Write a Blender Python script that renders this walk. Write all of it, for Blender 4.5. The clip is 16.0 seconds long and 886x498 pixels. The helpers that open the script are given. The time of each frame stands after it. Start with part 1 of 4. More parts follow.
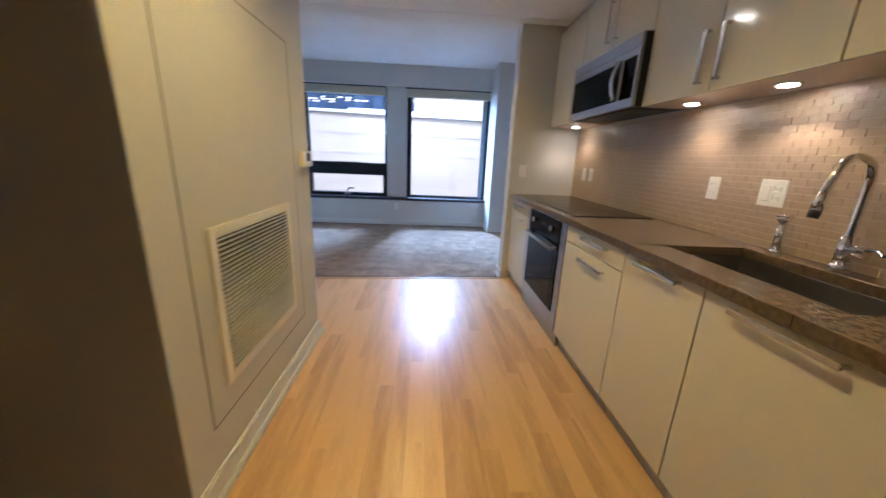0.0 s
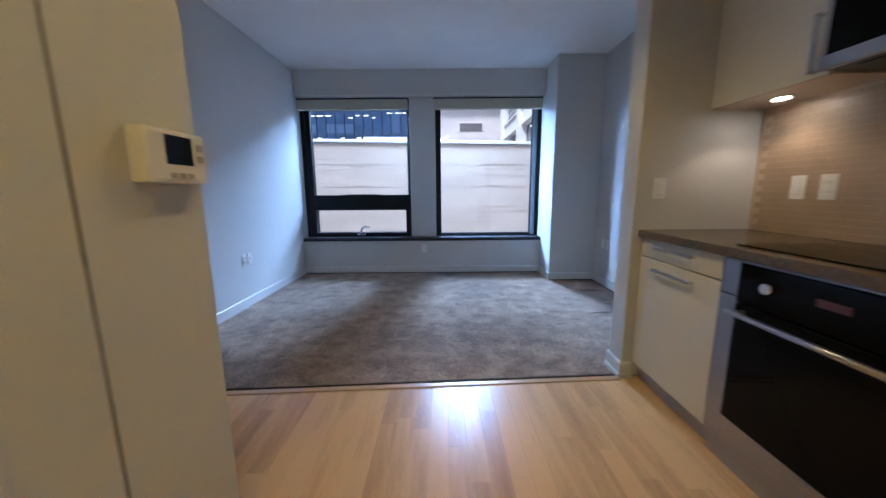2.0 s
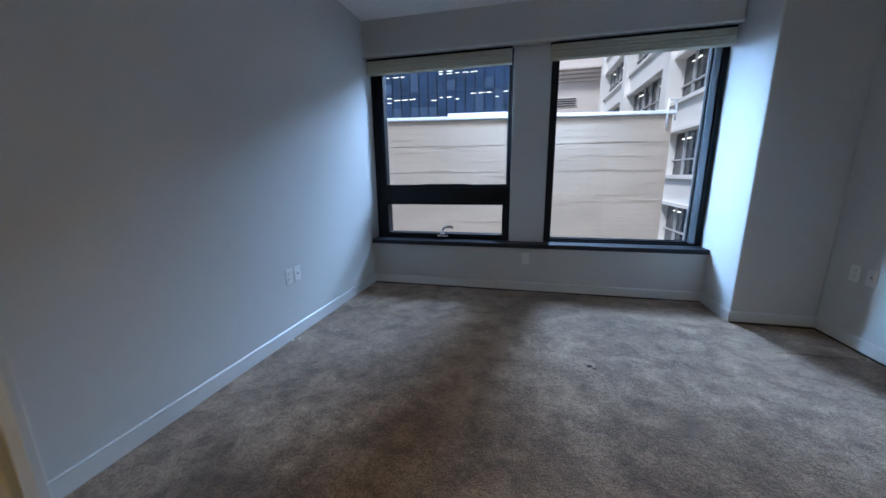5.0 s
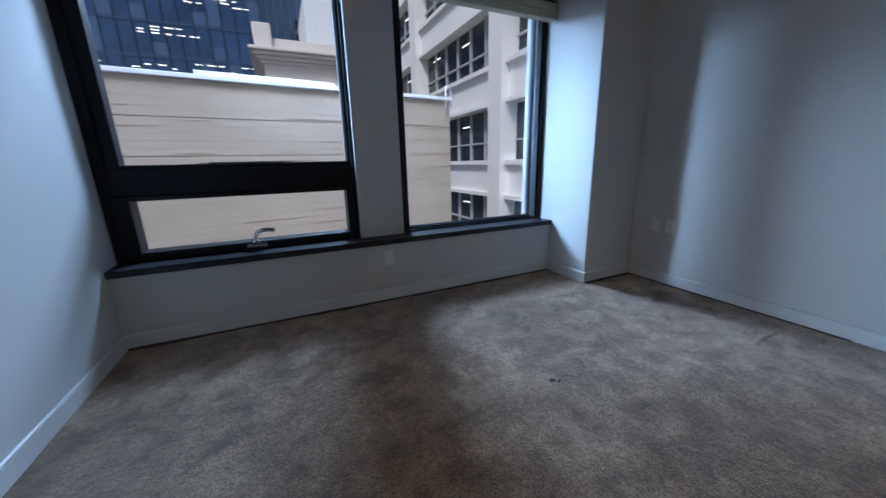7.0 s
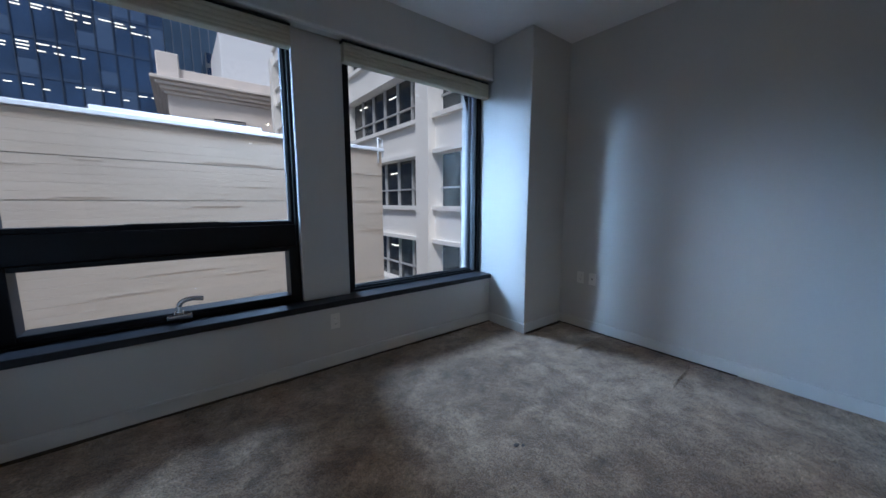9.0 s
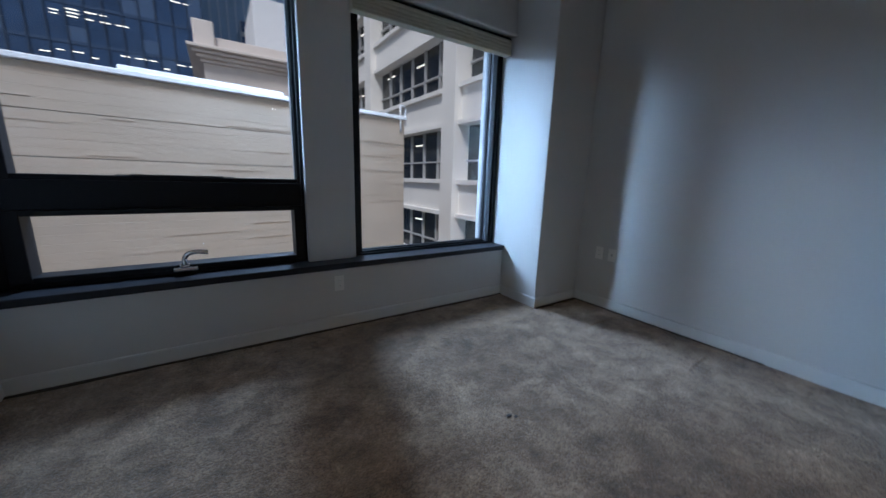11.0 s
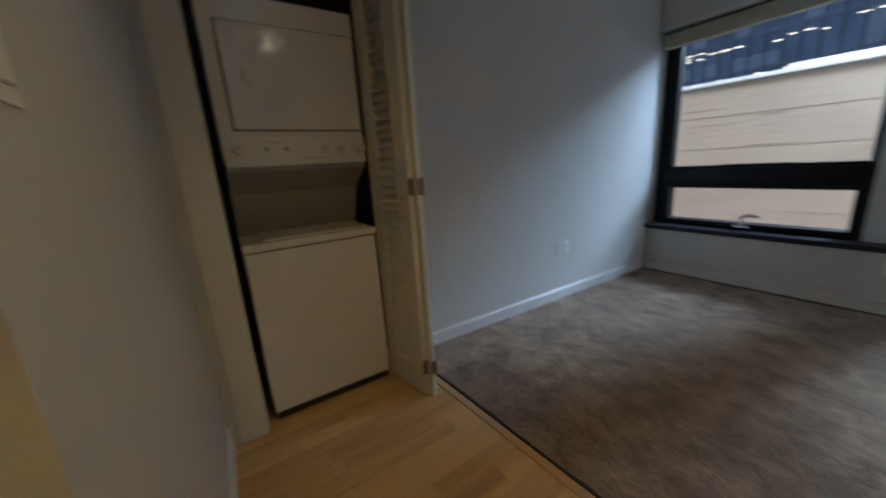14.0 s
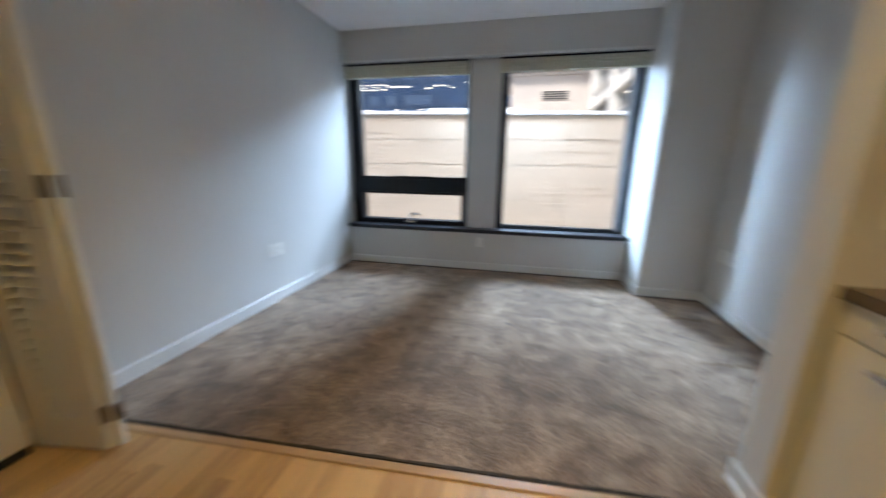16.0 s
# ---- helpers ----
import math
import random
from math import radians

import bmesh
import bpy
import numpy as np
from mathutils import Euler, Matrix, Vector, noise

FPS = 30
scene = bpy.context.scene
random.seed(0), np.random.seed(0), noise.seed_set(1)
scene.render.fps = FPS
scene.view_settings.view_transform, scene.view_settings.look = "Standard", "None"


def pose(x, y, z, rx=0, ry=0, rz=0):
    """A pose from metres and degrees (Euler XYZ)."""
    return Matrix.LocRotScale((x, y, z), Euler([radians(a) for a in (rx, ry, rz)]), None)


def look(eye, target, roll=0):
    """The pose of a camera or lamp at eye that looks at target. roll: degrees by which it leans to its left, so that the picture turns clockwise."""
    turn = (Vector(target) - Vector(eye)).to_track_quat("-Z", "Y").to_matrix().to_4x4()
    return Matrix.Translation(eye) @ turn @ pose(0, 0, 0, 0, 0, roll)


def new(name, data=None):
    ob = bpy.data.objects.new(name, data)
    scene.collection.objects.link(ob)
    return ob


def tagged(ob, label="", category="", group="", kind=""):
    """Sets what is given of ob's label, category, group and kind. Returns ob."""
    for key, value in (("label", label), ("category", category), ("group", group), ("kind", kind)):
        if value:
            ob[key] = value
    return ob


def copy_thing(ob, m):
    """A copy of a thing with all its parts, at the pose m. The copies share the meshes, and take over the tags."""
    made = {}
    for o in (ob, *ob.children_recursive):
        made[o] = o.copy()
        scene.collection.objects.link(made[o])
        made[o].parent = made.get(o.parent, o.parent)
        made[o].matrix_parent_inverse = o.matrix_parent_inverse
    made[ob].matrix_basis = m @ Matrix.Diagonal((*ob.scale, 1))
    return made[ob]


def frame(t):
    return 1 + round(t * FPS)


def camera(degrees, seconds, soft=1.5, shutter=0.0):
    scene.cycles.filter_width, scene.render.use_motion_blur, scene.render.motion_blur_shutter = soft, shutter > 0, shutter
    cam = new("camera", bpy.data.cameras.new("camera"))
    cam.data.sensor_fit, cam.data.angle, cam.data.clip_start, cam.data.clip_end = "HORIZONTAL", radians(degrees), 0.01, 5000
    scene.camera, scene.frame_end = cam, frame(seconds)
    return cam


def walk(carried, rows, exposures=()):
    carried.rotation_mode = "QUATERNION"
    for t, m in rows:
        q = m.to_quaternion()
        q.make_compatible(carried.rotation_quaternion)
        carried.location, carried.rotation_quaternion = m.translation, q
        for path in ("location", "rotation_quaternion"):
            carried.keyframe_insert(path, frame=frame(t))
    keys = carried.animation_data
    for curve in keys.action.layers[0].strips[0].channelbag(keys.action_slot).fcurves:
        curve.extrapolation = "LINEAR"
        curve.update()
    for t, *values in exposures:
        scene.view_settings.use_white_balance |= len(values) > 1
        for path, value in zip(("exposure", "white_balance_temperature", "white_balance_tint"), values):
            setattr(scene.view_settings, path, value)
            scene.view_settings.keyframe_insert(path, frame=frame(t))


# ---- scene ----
cam = camera(105.08, 16.0, shutter=0.5)
ROWS = [
    (0.0, 1.580, 1.287, 1.229, -2.84, -15.03, -2.33),
    (0.5, 1.574, 1.534, 1.248, -9.63, -13.67, -1.00),
    (1.0, 1.395, 1.878, 1.210, -9.62, -13.59, -0.72),
    (1.5, 1.395, 2.394, 1.190, -4.63, -9.17, -1.35),
    (2.0, 1.342, 2.806, 1.128, -0.02, -9.61, 0.43),
    (2.5, 1.325, 3.132, 1.134, 1.85, -11.20, 0.78),
    (3.0, 1.237, 3.479, 1.151, 1.53, -10.20, -0.74),
    (3.5, 1.153, 3.740, 1.191, 9.67, -11.17, -1.05),
    (3.7, 1.126, 3.792, 1.187, 16.75, -10.99, -0.16),
    (5.8, 0.827, 4.358, 1.187, 1.85, -13.52, 2.83),
    (6.0, 0.738, 4.496, 1.201, -4.56, -14.05, 2.99),
    (6.5, 0.579, 4.825, 1.076, -16.09, -12.72, 3.06),
    (7.0, 0.385, 4.989, 1.061, -25.07, -14.34, 1.39),
    (7.5, 0.272, 5.045, 1.062, -31.65, -12.35, -0.19),
    (8.0, 0.247, 5.074, 1.150, -34.88, -7.94, -0.40),
    (8.2, 0.223, 5.083, 1.222, -36.24, -5.86, -0.92),
    (10.3, 0.258, 5.100, 1.130, -37.95, -14.95, 2.16),
    (10.5, 0.295, 5.116, 1.105, -36.95, -15.63, 2.33),
    (11.0, 0.388, 5.077, 1.125, -33.02, -11.77, -1.66),
    (11.5, 0.610, 4.946, 1.122, -21.72, -12.55, -0.53),
    (12.0, 0.729, 4.741, 1.143, -9.10, -14.43, -0.20),
    (12.5, 1.041, 4.552, 1.133, 6.38, -12.62, -1.30),
    (13.0, 1.203, 4.365, 1.089, 20.25, -13.19, -2.79),
    (13.5, 1.146, 3.796, 1.222, 36.71, -16.55, -0.06),
    (14.0, 1.272, 3.665, 1.235, 56.63, -13.63, 3.50),
    (14.5, 1.091, 3.637, 1.379, 66.46, -8.16, 2.14),
    (15.0, 1.098, 3.631, 1.390, 66.10, -6.66, 1.71),
    (15.5, 1.307, 3.623, 1.320, 44.83, -11.31, -0.20),
    (16.0, 1.490, 3.534, 1.246, 12.40, -14.04, -0.70),
]
EXPOSURES = [(0.0, 1.5, 5080, 16), (0.5, 1.25, 5050, 16), (1.0, 0.95, 5150, 16), (1.5, 0.88, 5080, 16), (2.0, 0.88, 5050, 16), (2.5, 0.72, 5000, 15), (3.0, 0.4, 5150, 15), (3.5, 0.35, 5050, 12), (6.0, 0.3, 5550, 11), (6.5, 0.0, 5550, 12), (8.0, -0.05, 5600, 12), (10.5, -0.3, 5700, 12), (11.5, -0.15, 5850, 12), (13.0, 0.0, 6000, 12), (13.5, -0.15, 6000, 10), (14.0, 0.1, 6200, 10), (14.5, 0.88, 6300, 11), (16.0, 1.15, 6350, 12)]
walk(cam, [(t, pose(x, y, z, 90 + pitch, roll, yaw)) for t, x, y, z, yaw, pitch, roll in ROWS], EXPOSURES)
CEIL_SPOTS = ((1.45, 4.30), (1.5, 2.2))
OFFICE_POSE = pose(7.25, 36.6, 0, 0, 0, -90)

ZC, ZK = 2.69, 2.43            # ceilings of the living room and of the kitchen
XL, XR, XC = -0.60, 3.26, 2.69  # living room walls, column face
YW, YC, YE = 7.50, 7.045, 4.74   # window wall, column front, wall beside the kitchen
YL = 4.49                       # end wall of the laundry closet
XS = 2.425                      # end of the wall beside the kitchen
XCH, YCH = 0.855, 3.50          # closet block beside the kitchen
ZU = 1.552                      # underside of the wall cabinets
XK = 3.085                      # tiled kitchen wall
XF = -0.45                      # laundry closet front


def carpet_edge(x):
    """The carpet's edge runs slightly askew to the kitchen."""
    return 4.600 + 0.058 * x


# ---- world, sun, lamps ----
world = bpy.data.worlds.new("world")
scene.world = world
world.use_nodes = True
wn = world.node_tree
sky = wn.nodes.new("ShaderNodeTexSky")
sky.sky_type, sky.sun_disc = "NISHITA", False
sky.sun_elevation, sky.sun_rotation = radians(50), radians(225)
wn.links.new(sky.outputs[0], wn.nodes["Background"].inputs[0])
wn.nodes["Background"].inputs[1].default_value = 0.08


def lamp(name, kind, m, energy, color, **extra):
    data = bpy.data.lights.new(name, kind)
    data.energy, data.color = energy, color
    if "size" in extra:
        data.size = extra["size"]
    if "size_y" in extra:
        data.shape, data.size_y = "RECTANGLE", extra["size_y"]
    if "spread" in extra:
        data.spread = radians(extra["spread"])
    if "angle" in extra:
        data.angle = extra["angle"]
    if "radius" in extra:
        data.shadow_soft_size = extra["radius"]
    if "spot" in extra:
        data.spot_size, data.spot_blend = radians(extra["spot"]), 0.6 if extra["spot"] > 120 else 0.3
    ob = new(name, data)
    ob.matrix_world = m
    return ob


lamp("sun", "SUN", look((0, 0, 30), (12, 12, 10)), 2.5, (1.0, 0.95, 0.88), angle=radians(12))
lamp("sky_light", "AREA", look((1.75, 10.8, 4.6), (1.0, 6.0, 0.3)), 570, (0.52, 0.73, 1.0), size=0.9, size_y=2.0)
lamp("sky_light", "AREA", look((-1.3, 9.6, 2.6), (2.72, 7.15, 1.0)), 24, (0.50, 0.73, 1.0), size=1.1, size_y=0.9, spread=36)
WARM = (1.0, 0.65, 0.14)
for x, y in CEIL_SPOTS:
    lamp("ceiling_spot", "SPOT", pose(x, y, ZK - 0.012), 24 if y > 4 else 36, WARM, spot=140, radius=0.045)
for y in (1.5, 2.62, 3.10, 4.50):
    lamp("cabinet_spot", "SPOT", pose(2.92, y, ZU - 0.016), 1.7 if y > 4 else 2.2, (1.0, 0.71, 0.42), spot=112, radius=0.012)

# ---- materials ----


def mat(name, color, rough=0.5, metal=0.0, vary=0.06, scale=3.0, fine=60.0, bump=0.05, bump_scale=None, stretch=(1, 1, 1), coat=0.0, dist=0.002, random_tint=0.0):
    """A surface with colour that varies at two scales, and fine relief."""
    m = bpy.data.materials.new(name)
    m.use_nodes = True
    t = m.node_tree
    b = t.nodes["Principled BSDF"]
    b.inputs["Roughness"].default_value, b.inputs["Metallic"].default_value = rough, metal
    b.inputs["Coat Weight"].default_value = coat
    co = t.nodes.new("ShaderNodeTexCoord")
    mp = t.nodes.new("ShaderNodeMapping")
    mp.inputs["Scale"].default_value = stretch
    t.links.new(co.outputs["Object"], mp.inputs["Vector"])
    n1, n2 = t.nodes.new("ShaderNodeTexNoise"), t.nodes.new("ShaderNodeTexNoise")
    n1.inputs["Scale"].default_value, n2.inputs["Scale"].default_value = scale, fine
    n1.inputs["Detail"].default_value, n2.inputs["Detail"].default_value = 5, 3
    for n in (n1, n2):
        t.links.new(mp.outputs[0], n.inputs["Vector"])
    add = t.nodes.new("ShaderNodeMath")
    add.operation = "MULTIPLY_ADD"
    t.links.new(n2.outputs[0], add.inputs[0])
    add.inputs[1].default_value = 0.35
    t.links.new(n1.outputs[0], add.inputs[2])
    src = add.outputs[0]
    if random_tint:
        info = t.nodes.new("ShaderNodeObjectInfo")
        rt = t.nodes.new("ShaderNodeMath")
        rt.operation = "MULTIPLY_ADD"
        t.links.new(info.outputs["Random"], rt.inputs[0])
        rt.inputs[1].default_value = random_tint
        t.links.new(src, rt.inputs[2])
        src = rt.outputs[0]
    ramp = t.nodes.new("ShaderNodeValToRGB")
    ramp.color_ramp.elements[0].position, ramp.color_ramp.elements[1].position = 0.40, 0.95 + random_tint
    ramp.color_ramp.elements[0].color = (*[max(0, c * (1 - vary)) for c in color], 1)
    ramp.color_ramp.elements[1].color = (*[min(1, c * (1 + vary)) for c in color], 1)
    t.links.new(src, ramp.inputs[0])
    t.links.new(ramp.outputs[0], b.inputs["Base Color"])
    if bump:
        bp = t.nodes.new("ShaderNodeBump")
        bp.inputs["Strength"].default_value, bp.inputs["Distance"].default_value = bump, dist
        if bump_scale:
            n3 = t.nodes.new("ShaderNodeTexNoise")
            n3.inputs["Scale"].default_value, n3.inputs["Detail"].default_value = bump_scale, 4
            t.links.new(mp.outputs[0], n3.inputs["Vector"])
            t.links.new(n3.outputs[0], bp.inputs["Height"])
        else:
            t.links.new(n2.outputs[0], bp.inputs["Height"])
        t.links.new(bp.outputs[0], b.inputs["Normal"])
    return m


def plain(name, color, rough=0.4, metal=0.0, emit=0.0):
    m = bpy.data.materials.new(name)
    m.use_nodes = True
    b = m.node_tree.nodes["Principled BSDF"]
    b.inputs["Base Color"].default_value = (*color, 1)
    b.inputs["Roughness"].default_value, b.inputs["Metallic"].default_value = rough, metal
    if emit:
        b.inputs["Emission Color"].default_value = (*color, 1)
        b.inputs["Emission Strength"].default_value = emit
    return m


def pane(name, tint=(1, 1, 1), gloss=0.08):
    """Thin clear glass: mostly see-through, with a mirror sheen at a slant."""
    m = bpy.data.materials.new(name)
    m.use_nodes = True
    t = m.node_tree
    out = t.nodes["Material Output"]
    tr, gl, mix, fr = (t.nodes.new("ShaderNode" + k) for k in ("BsdfTransparent", "BsdfGlossy", "MixShader", "Fresnel"))
    tr.inputs[0].default_value = (*tint, 1)
    gl.inputs["Roughness"].default_value = 0.02
    fr.inputs[0].default_value = 1.45
    t.links.new(fr.outputs[0], mix.inputs[0])
    t.links.new(tr.outputs[0], mix.inputs[1])
    t.links.new(gl.outputs[0], mix.inputs[2])
    t.links.new(mix.outputs[0], out.inputs[0])
    return m


M_WALL = mat("wall_paint", (0.59, 0.585, 0.56), 0.6, vary=0.03, scale=1.5, bump=0.12, bump_scale=140)
M_CEIL = mat("ceiling_paint", (0.86, 0.86, 0.86), 0.8, vary=0.03, bump=0.1, bump_scale=120)
M_TRIM = mat("trim_paint", (0.68, 0.68, 0.66), 0.35, vary=0.03, bump=0.03)
M_CASE = mat("casing_paint", (0.74, 0.71, 0.62), 0.32, vary=0.04, bump=0.04)
M_CARPET = None
M_MAPLE = mat("maple_plank", (0.56, 0.350, 0.145), 0.30, vary=0.27, scale=2.2, fine=26, stretch=(9, 0.9, 9), bump=0.03, random_tint=0.55)
M_MAPLE.node_tree.nodes["Color Ramp"].color_ramp.elements[0].color = (0.40, 0.215, 0.085, 1)
M_MAPLE2 = mat("maple_trim", (0.50, 0.31, 0.15), 0.32, vary=0.2, scale=2, fine=24, stretch=(1, 9, 9), bump=0.04)
M_DARKGAP = mat("plank_joint", (0.30, 0.165, 0.07), 0.6, vary=0.2)
M_CAB = mat("cream_laminate", (0.70, 0.67, 0.575), 0.10, vary=0.02, bump=0.01)
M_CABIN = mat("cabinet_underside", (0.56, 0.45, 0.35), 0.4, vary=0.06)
M_TOE = mat("toe_kick", (0.36, 0.34, 0.33), 0.45, vary=0.1)
M_STONE = mat("brown_quartz", (0.115, 0.083, 0.050), 0.24, vary=0.35, scale=60, fine=420, bump=0.01)
M_STONE.node_tree.nodes["Principled BSDF"].inputs["Specular IOR Level"].default_value = 0.35
M_TILE = mat("beige_tile", (0.370, 0.275, 0.180), 0.40, vary=0.10, scale=8, fine=60, bump=0.05, random_tint=0.18)
M_GROUT = mat("grout", (0.50, 0.40, 0.29), 0.8, vary=0.1)
M_STEEL = mat("brushed_steel", (0.37, 0.36, 0.38), 0.30, 1.0, vary=0.06, stretch=(1, 1, 40), bump=0.02)
M_STEELH = mat("brushed_steel_across", (0.42, 0.41, 0.43), 0.30, 1.0, vary=0.06, stretch=(1, 1, 40), bump=0.02)
M_SINK = mat("sink_steel", (0.34, 0.32, 0.30), 0.34, 1.0, vary=0.1, stretch=(20, 1, 1), bump=0.02)
M_CHROME = plain("chrome", (0.8, 0.8, 0.82), 0.06, 1.0)
M_NICKEL = plain("satin_nickel", (0.60, 0.59, 0.57), 0.25, 1.0)
M_HINGE = plain("aged_brass", (0.30, 0.25, 0.19), 0.35, 1.0)
M_BLACKGLASS = plain("black_glass", (0.004, 0.004, 0.005), 0.05)
M_BLACKGLASS.node_tree.nodes["Principled BSDF"].inputs["Specular IOR Level"].default_value = 0.09
M_BLACK = mat("black_plastic", (0.015, 0.015, 0.016), 0.45, vary=0.2)
M_BRONZE = mat("dark_bronze_frame", (0.009, 0.010, 0.013), 0.5, vary=0.25, scale=5, bump=0.03)
M_SILL = mat("dark_sill", (0.024, 0.025, 0.030), 0.38, vary=0.3, scale=9, bump=0.05)
for m_ in (M_BRONZE, M_SILL):
    m_.node_tree.nodes["Principled BSDF"].inputs["Specular IOR Level"].default_value = 0.22
# Grey lighter than the frame paints in sky light on the reveal; also beading.
M_REVEAL = mat("sky_lit_reveal_and_bead", (0.22, 0.24, 0.27), 0.35, 0.6, vary=0.12, scale=4, bump=0.02)
M_SHADE = mat("cream_shade", (0.55, 0.53, 0.42), 0.8, vary=0.05, stretch=(1, 1, 30), bump=0.1)
M_PLATE = mat("white_plate", (0.78, 0.77, 0.73), 0.3, vary=0.02, bump=0)
M_APPL = mat("white_enamel", (0.76, 0.73, 0.66), 0.13, vary=0.03, bump=0.01)
M_APPLG = mat("grey_enamel", (0.34, 0.33, 0.30), 0.35, vary=0.05)
# Painted-in shade for hall and closet walls; also real seams and crumbs.
M_DARK = mat("painted_shade_and_crumb", (0.10, 0.09, 0.085), 0.8, vary=0.2)
M_LAMP = plain("lamp_glow", (1.0, 0.82, 0.56), 0.4, 0, 40)
M_PANE = pane("window_pane")

# ---- building blocks ----


def add_box(bm, b, bevel=0.0, seg=1):
    x0, y0, z0, x1, y1, z1 = b
    r = bmesh.ops.create_cube(bm, size=1, matrix=Matrix.Translation(((x0 + x1) / 2, (y0 + y1) / 2, (z0 + z1) / 2)) @ Matrix.Diagonal((abs(x1 - x0), abs(y1 - y0), abs(z1 - z0), 1)))
    if bevel:
        edges = list({e for v in r["verts"] for e in v.link_edges})
        bmesh.ops.bevel(bm, geom=edges, offset=bevel, segments=seg, profile=0.6, affect="EDGES")


def add_cyl(bm, a, b, r0, r1=None, n=20):
    a, b = Vector(a), Vector(b)
    d = b - a
    m = Matrix.Translation((a + b) / 2) @ d.to_track_quat("Z", "Y").to_matrix().to_4x4()
    bmesh.ops.create_cone(bm, cap_ends=True, segments=n, radius1=r0, radius2=r0 if r1 is None else r1, depth=d.length, matrix=m)


def finish(name, bm, material, base=(0, 0, 0), parent=None, smooth=False):
    me = bpy.data.meshes.new(name)
    bmesh.ops.translate(bm, verts=bm.verts, vec=-Vector(base))
    bm.to_mesh(me)
    bm.free()
    me.materials.append(material)
    if smooth:
        for p in me.polygons:
            p.use_smooth = len(p.vertices) <= 4
    ob = new(name, me)
    if parent is None:
        ob.location = base
    else:
        ob.parent = parent
    return ob


def blocks(name, boxes, material, bevel=0.0, base=(0, 0, 0), parent=None, seg=1):
    bm = bmesh.new()
    for b in boxes:
        add_box(bm, b, bevel, seg)
    ob = finish(name, bm, material, base, parent)
    if name in SMALL_SETS:
        ob["kind"] = "stuff"
    return ob


SMALL_SETS = {"slots", "caption", "lamp_strip", "mullion", "dentil", "beading", "track", "grid", "louvre"}


def rods(name, rods_, material, base=(0, 0, 0), parent=None, n=20):
    bm = bmesh.new()
    for r in rods_:
        add_cyl(bm, *r, n=n)
    return finish(name, bm, material, base, parent, smooth=True)


def tube(name, pts, radius, material, base=(0, 0, 0), parent=None, n=12):
    """A bent round bar through the points."""
    cu = bpy.data.curves.new(name, "CURVE")
    cu.dimensions, cu.bevel_depth, cu.bevel_resolution, cu.resolution_u, cu.use_fill_caps = "3D", radius, 4, 8, True
    sp = cu.splines.new("BEZIER")
    sp.bezier_points.add(len(pts) - 1)
    for p, q in zip(sp.bezier_points, pts):
        p.co = Vector(q) - Vector(base)
        p.handle_left_type = p.handle_right_type = "AUTO"
    tmp = bpy.data.objects.new(name, cu)
    scene.collection.objects.link(tmp)
    me = bpy.data.meshes.new_from_object(tmp.evaluated_get(bpy.context.evaluated_depsgraph_get()))
    bpy.data.objects.remove(tmp)
    me.materials.clear()
    me.materials.append(material)
    for p in me.polygons:
        p.use_smooth = True
    ob = new(name, me)
    if parent is None:
        ob.location = base
    else:
        ob.parent = parent
    return ob


def thing(name, base, label, category, group="", kind=""):
    e = new(name)
    e.location, e.empty_display_size = base, 0.1
    return tagged(e, label, category, group, kind)


def setting(ob, label, category):
    return tagged(ob, label, category, kind="structure")

# ---- structure: living room ----
M_CARPET = bpy.data.materials.new("beige_carpet")
M_CARPET.use_nodes = True
ct = M_CARPET.node_tree
cb = ct.nodes["Principled BSDF"]
cb.inputs["Roughness"].default_value = 0.95
cb.inputs["Sheen Weight"].default_value = 0.25
cc = ct.nodes.new("ShaderNodeTexCoord")


def cnoise(scale, detail, rough=0.5, distort=0.0):
    n = ct.nodes.new("ShaderNodeTexNoise")
    n.inputs["Scale"].default_value, n.inputs["Detail"].default_value = scale, detail
    n.inputs["Roughness"].default_value, n.inputs["Distortion"].default_value = rough, distort
    ct.links.new(cc.outputs["Object"], n.inputs["Vector"])
    return n


def cramp(src, a, b, ca, cb_):
    r = ct.nodes.new("ShaderNodeValToRGB")
    r.color_ramp.elements[0].position, r.color_ramp.elements[1].position = a, b
    r.color_ramp.elements[0].color, r.color_ramp.elements[1].color = (*ca, 1), (*cb_, 1)
    ct.links.new(src, r.inputs[0])
    return r


def cmul(a, b, fac=1.0, mode="MULTIPLY"):
    m = ct.nodes.new("ShaderNodeMix")
    m.data_type, m.blend_type = "RGBA", mode
    m.inputs[0].default_value = fac
    ct.links.new(a, m.inputs[6])
    ct.links.new(b, m.inputs[7])
    return m.outputs[2]


nap = cnoise(6.2, 5, 0.60, 0.35)        # pile brushed this way and that
wear = cnoise(0.9, 3, 0.5)           # trodden areas
tuft = cnoise(125, 3, 0.7)
clump = cnoise(34, 4, 0.65)
base_c = cramp(nap.outputs[0], 0.34, 0.66, (0.28, 0.178, 0.108), (0.72, 0.515, 0.34))
wear_c = cramp(wear.outputs[0], 0.38, 0.60, (0.66, 0.63, 0.60), (1, 1, 1))
tuft_c = cramp(tuft.outputs[0], 0.36, 0.64, (0.38, 0.365, 0.35), (1, 1, 1))
clump_c = cramp(clump.outputs[0], 0.34, 0.60, (0.66, 0.64, 0.62), (1, 1, 1))
ct.links.new(cmul(cmul(cmul(base_c.outputs[0], wear_c.outputs[0]), clump_c.outputs[0]), tuft_c.outputs[0]), cb.inputs["Base Color"])
cbump = ct.nodes.new("ShaderNodeBump")
cbump.inputs["Strength"].default_value, cbump.inputs["Distance"].default_value = 1.0, 0.009
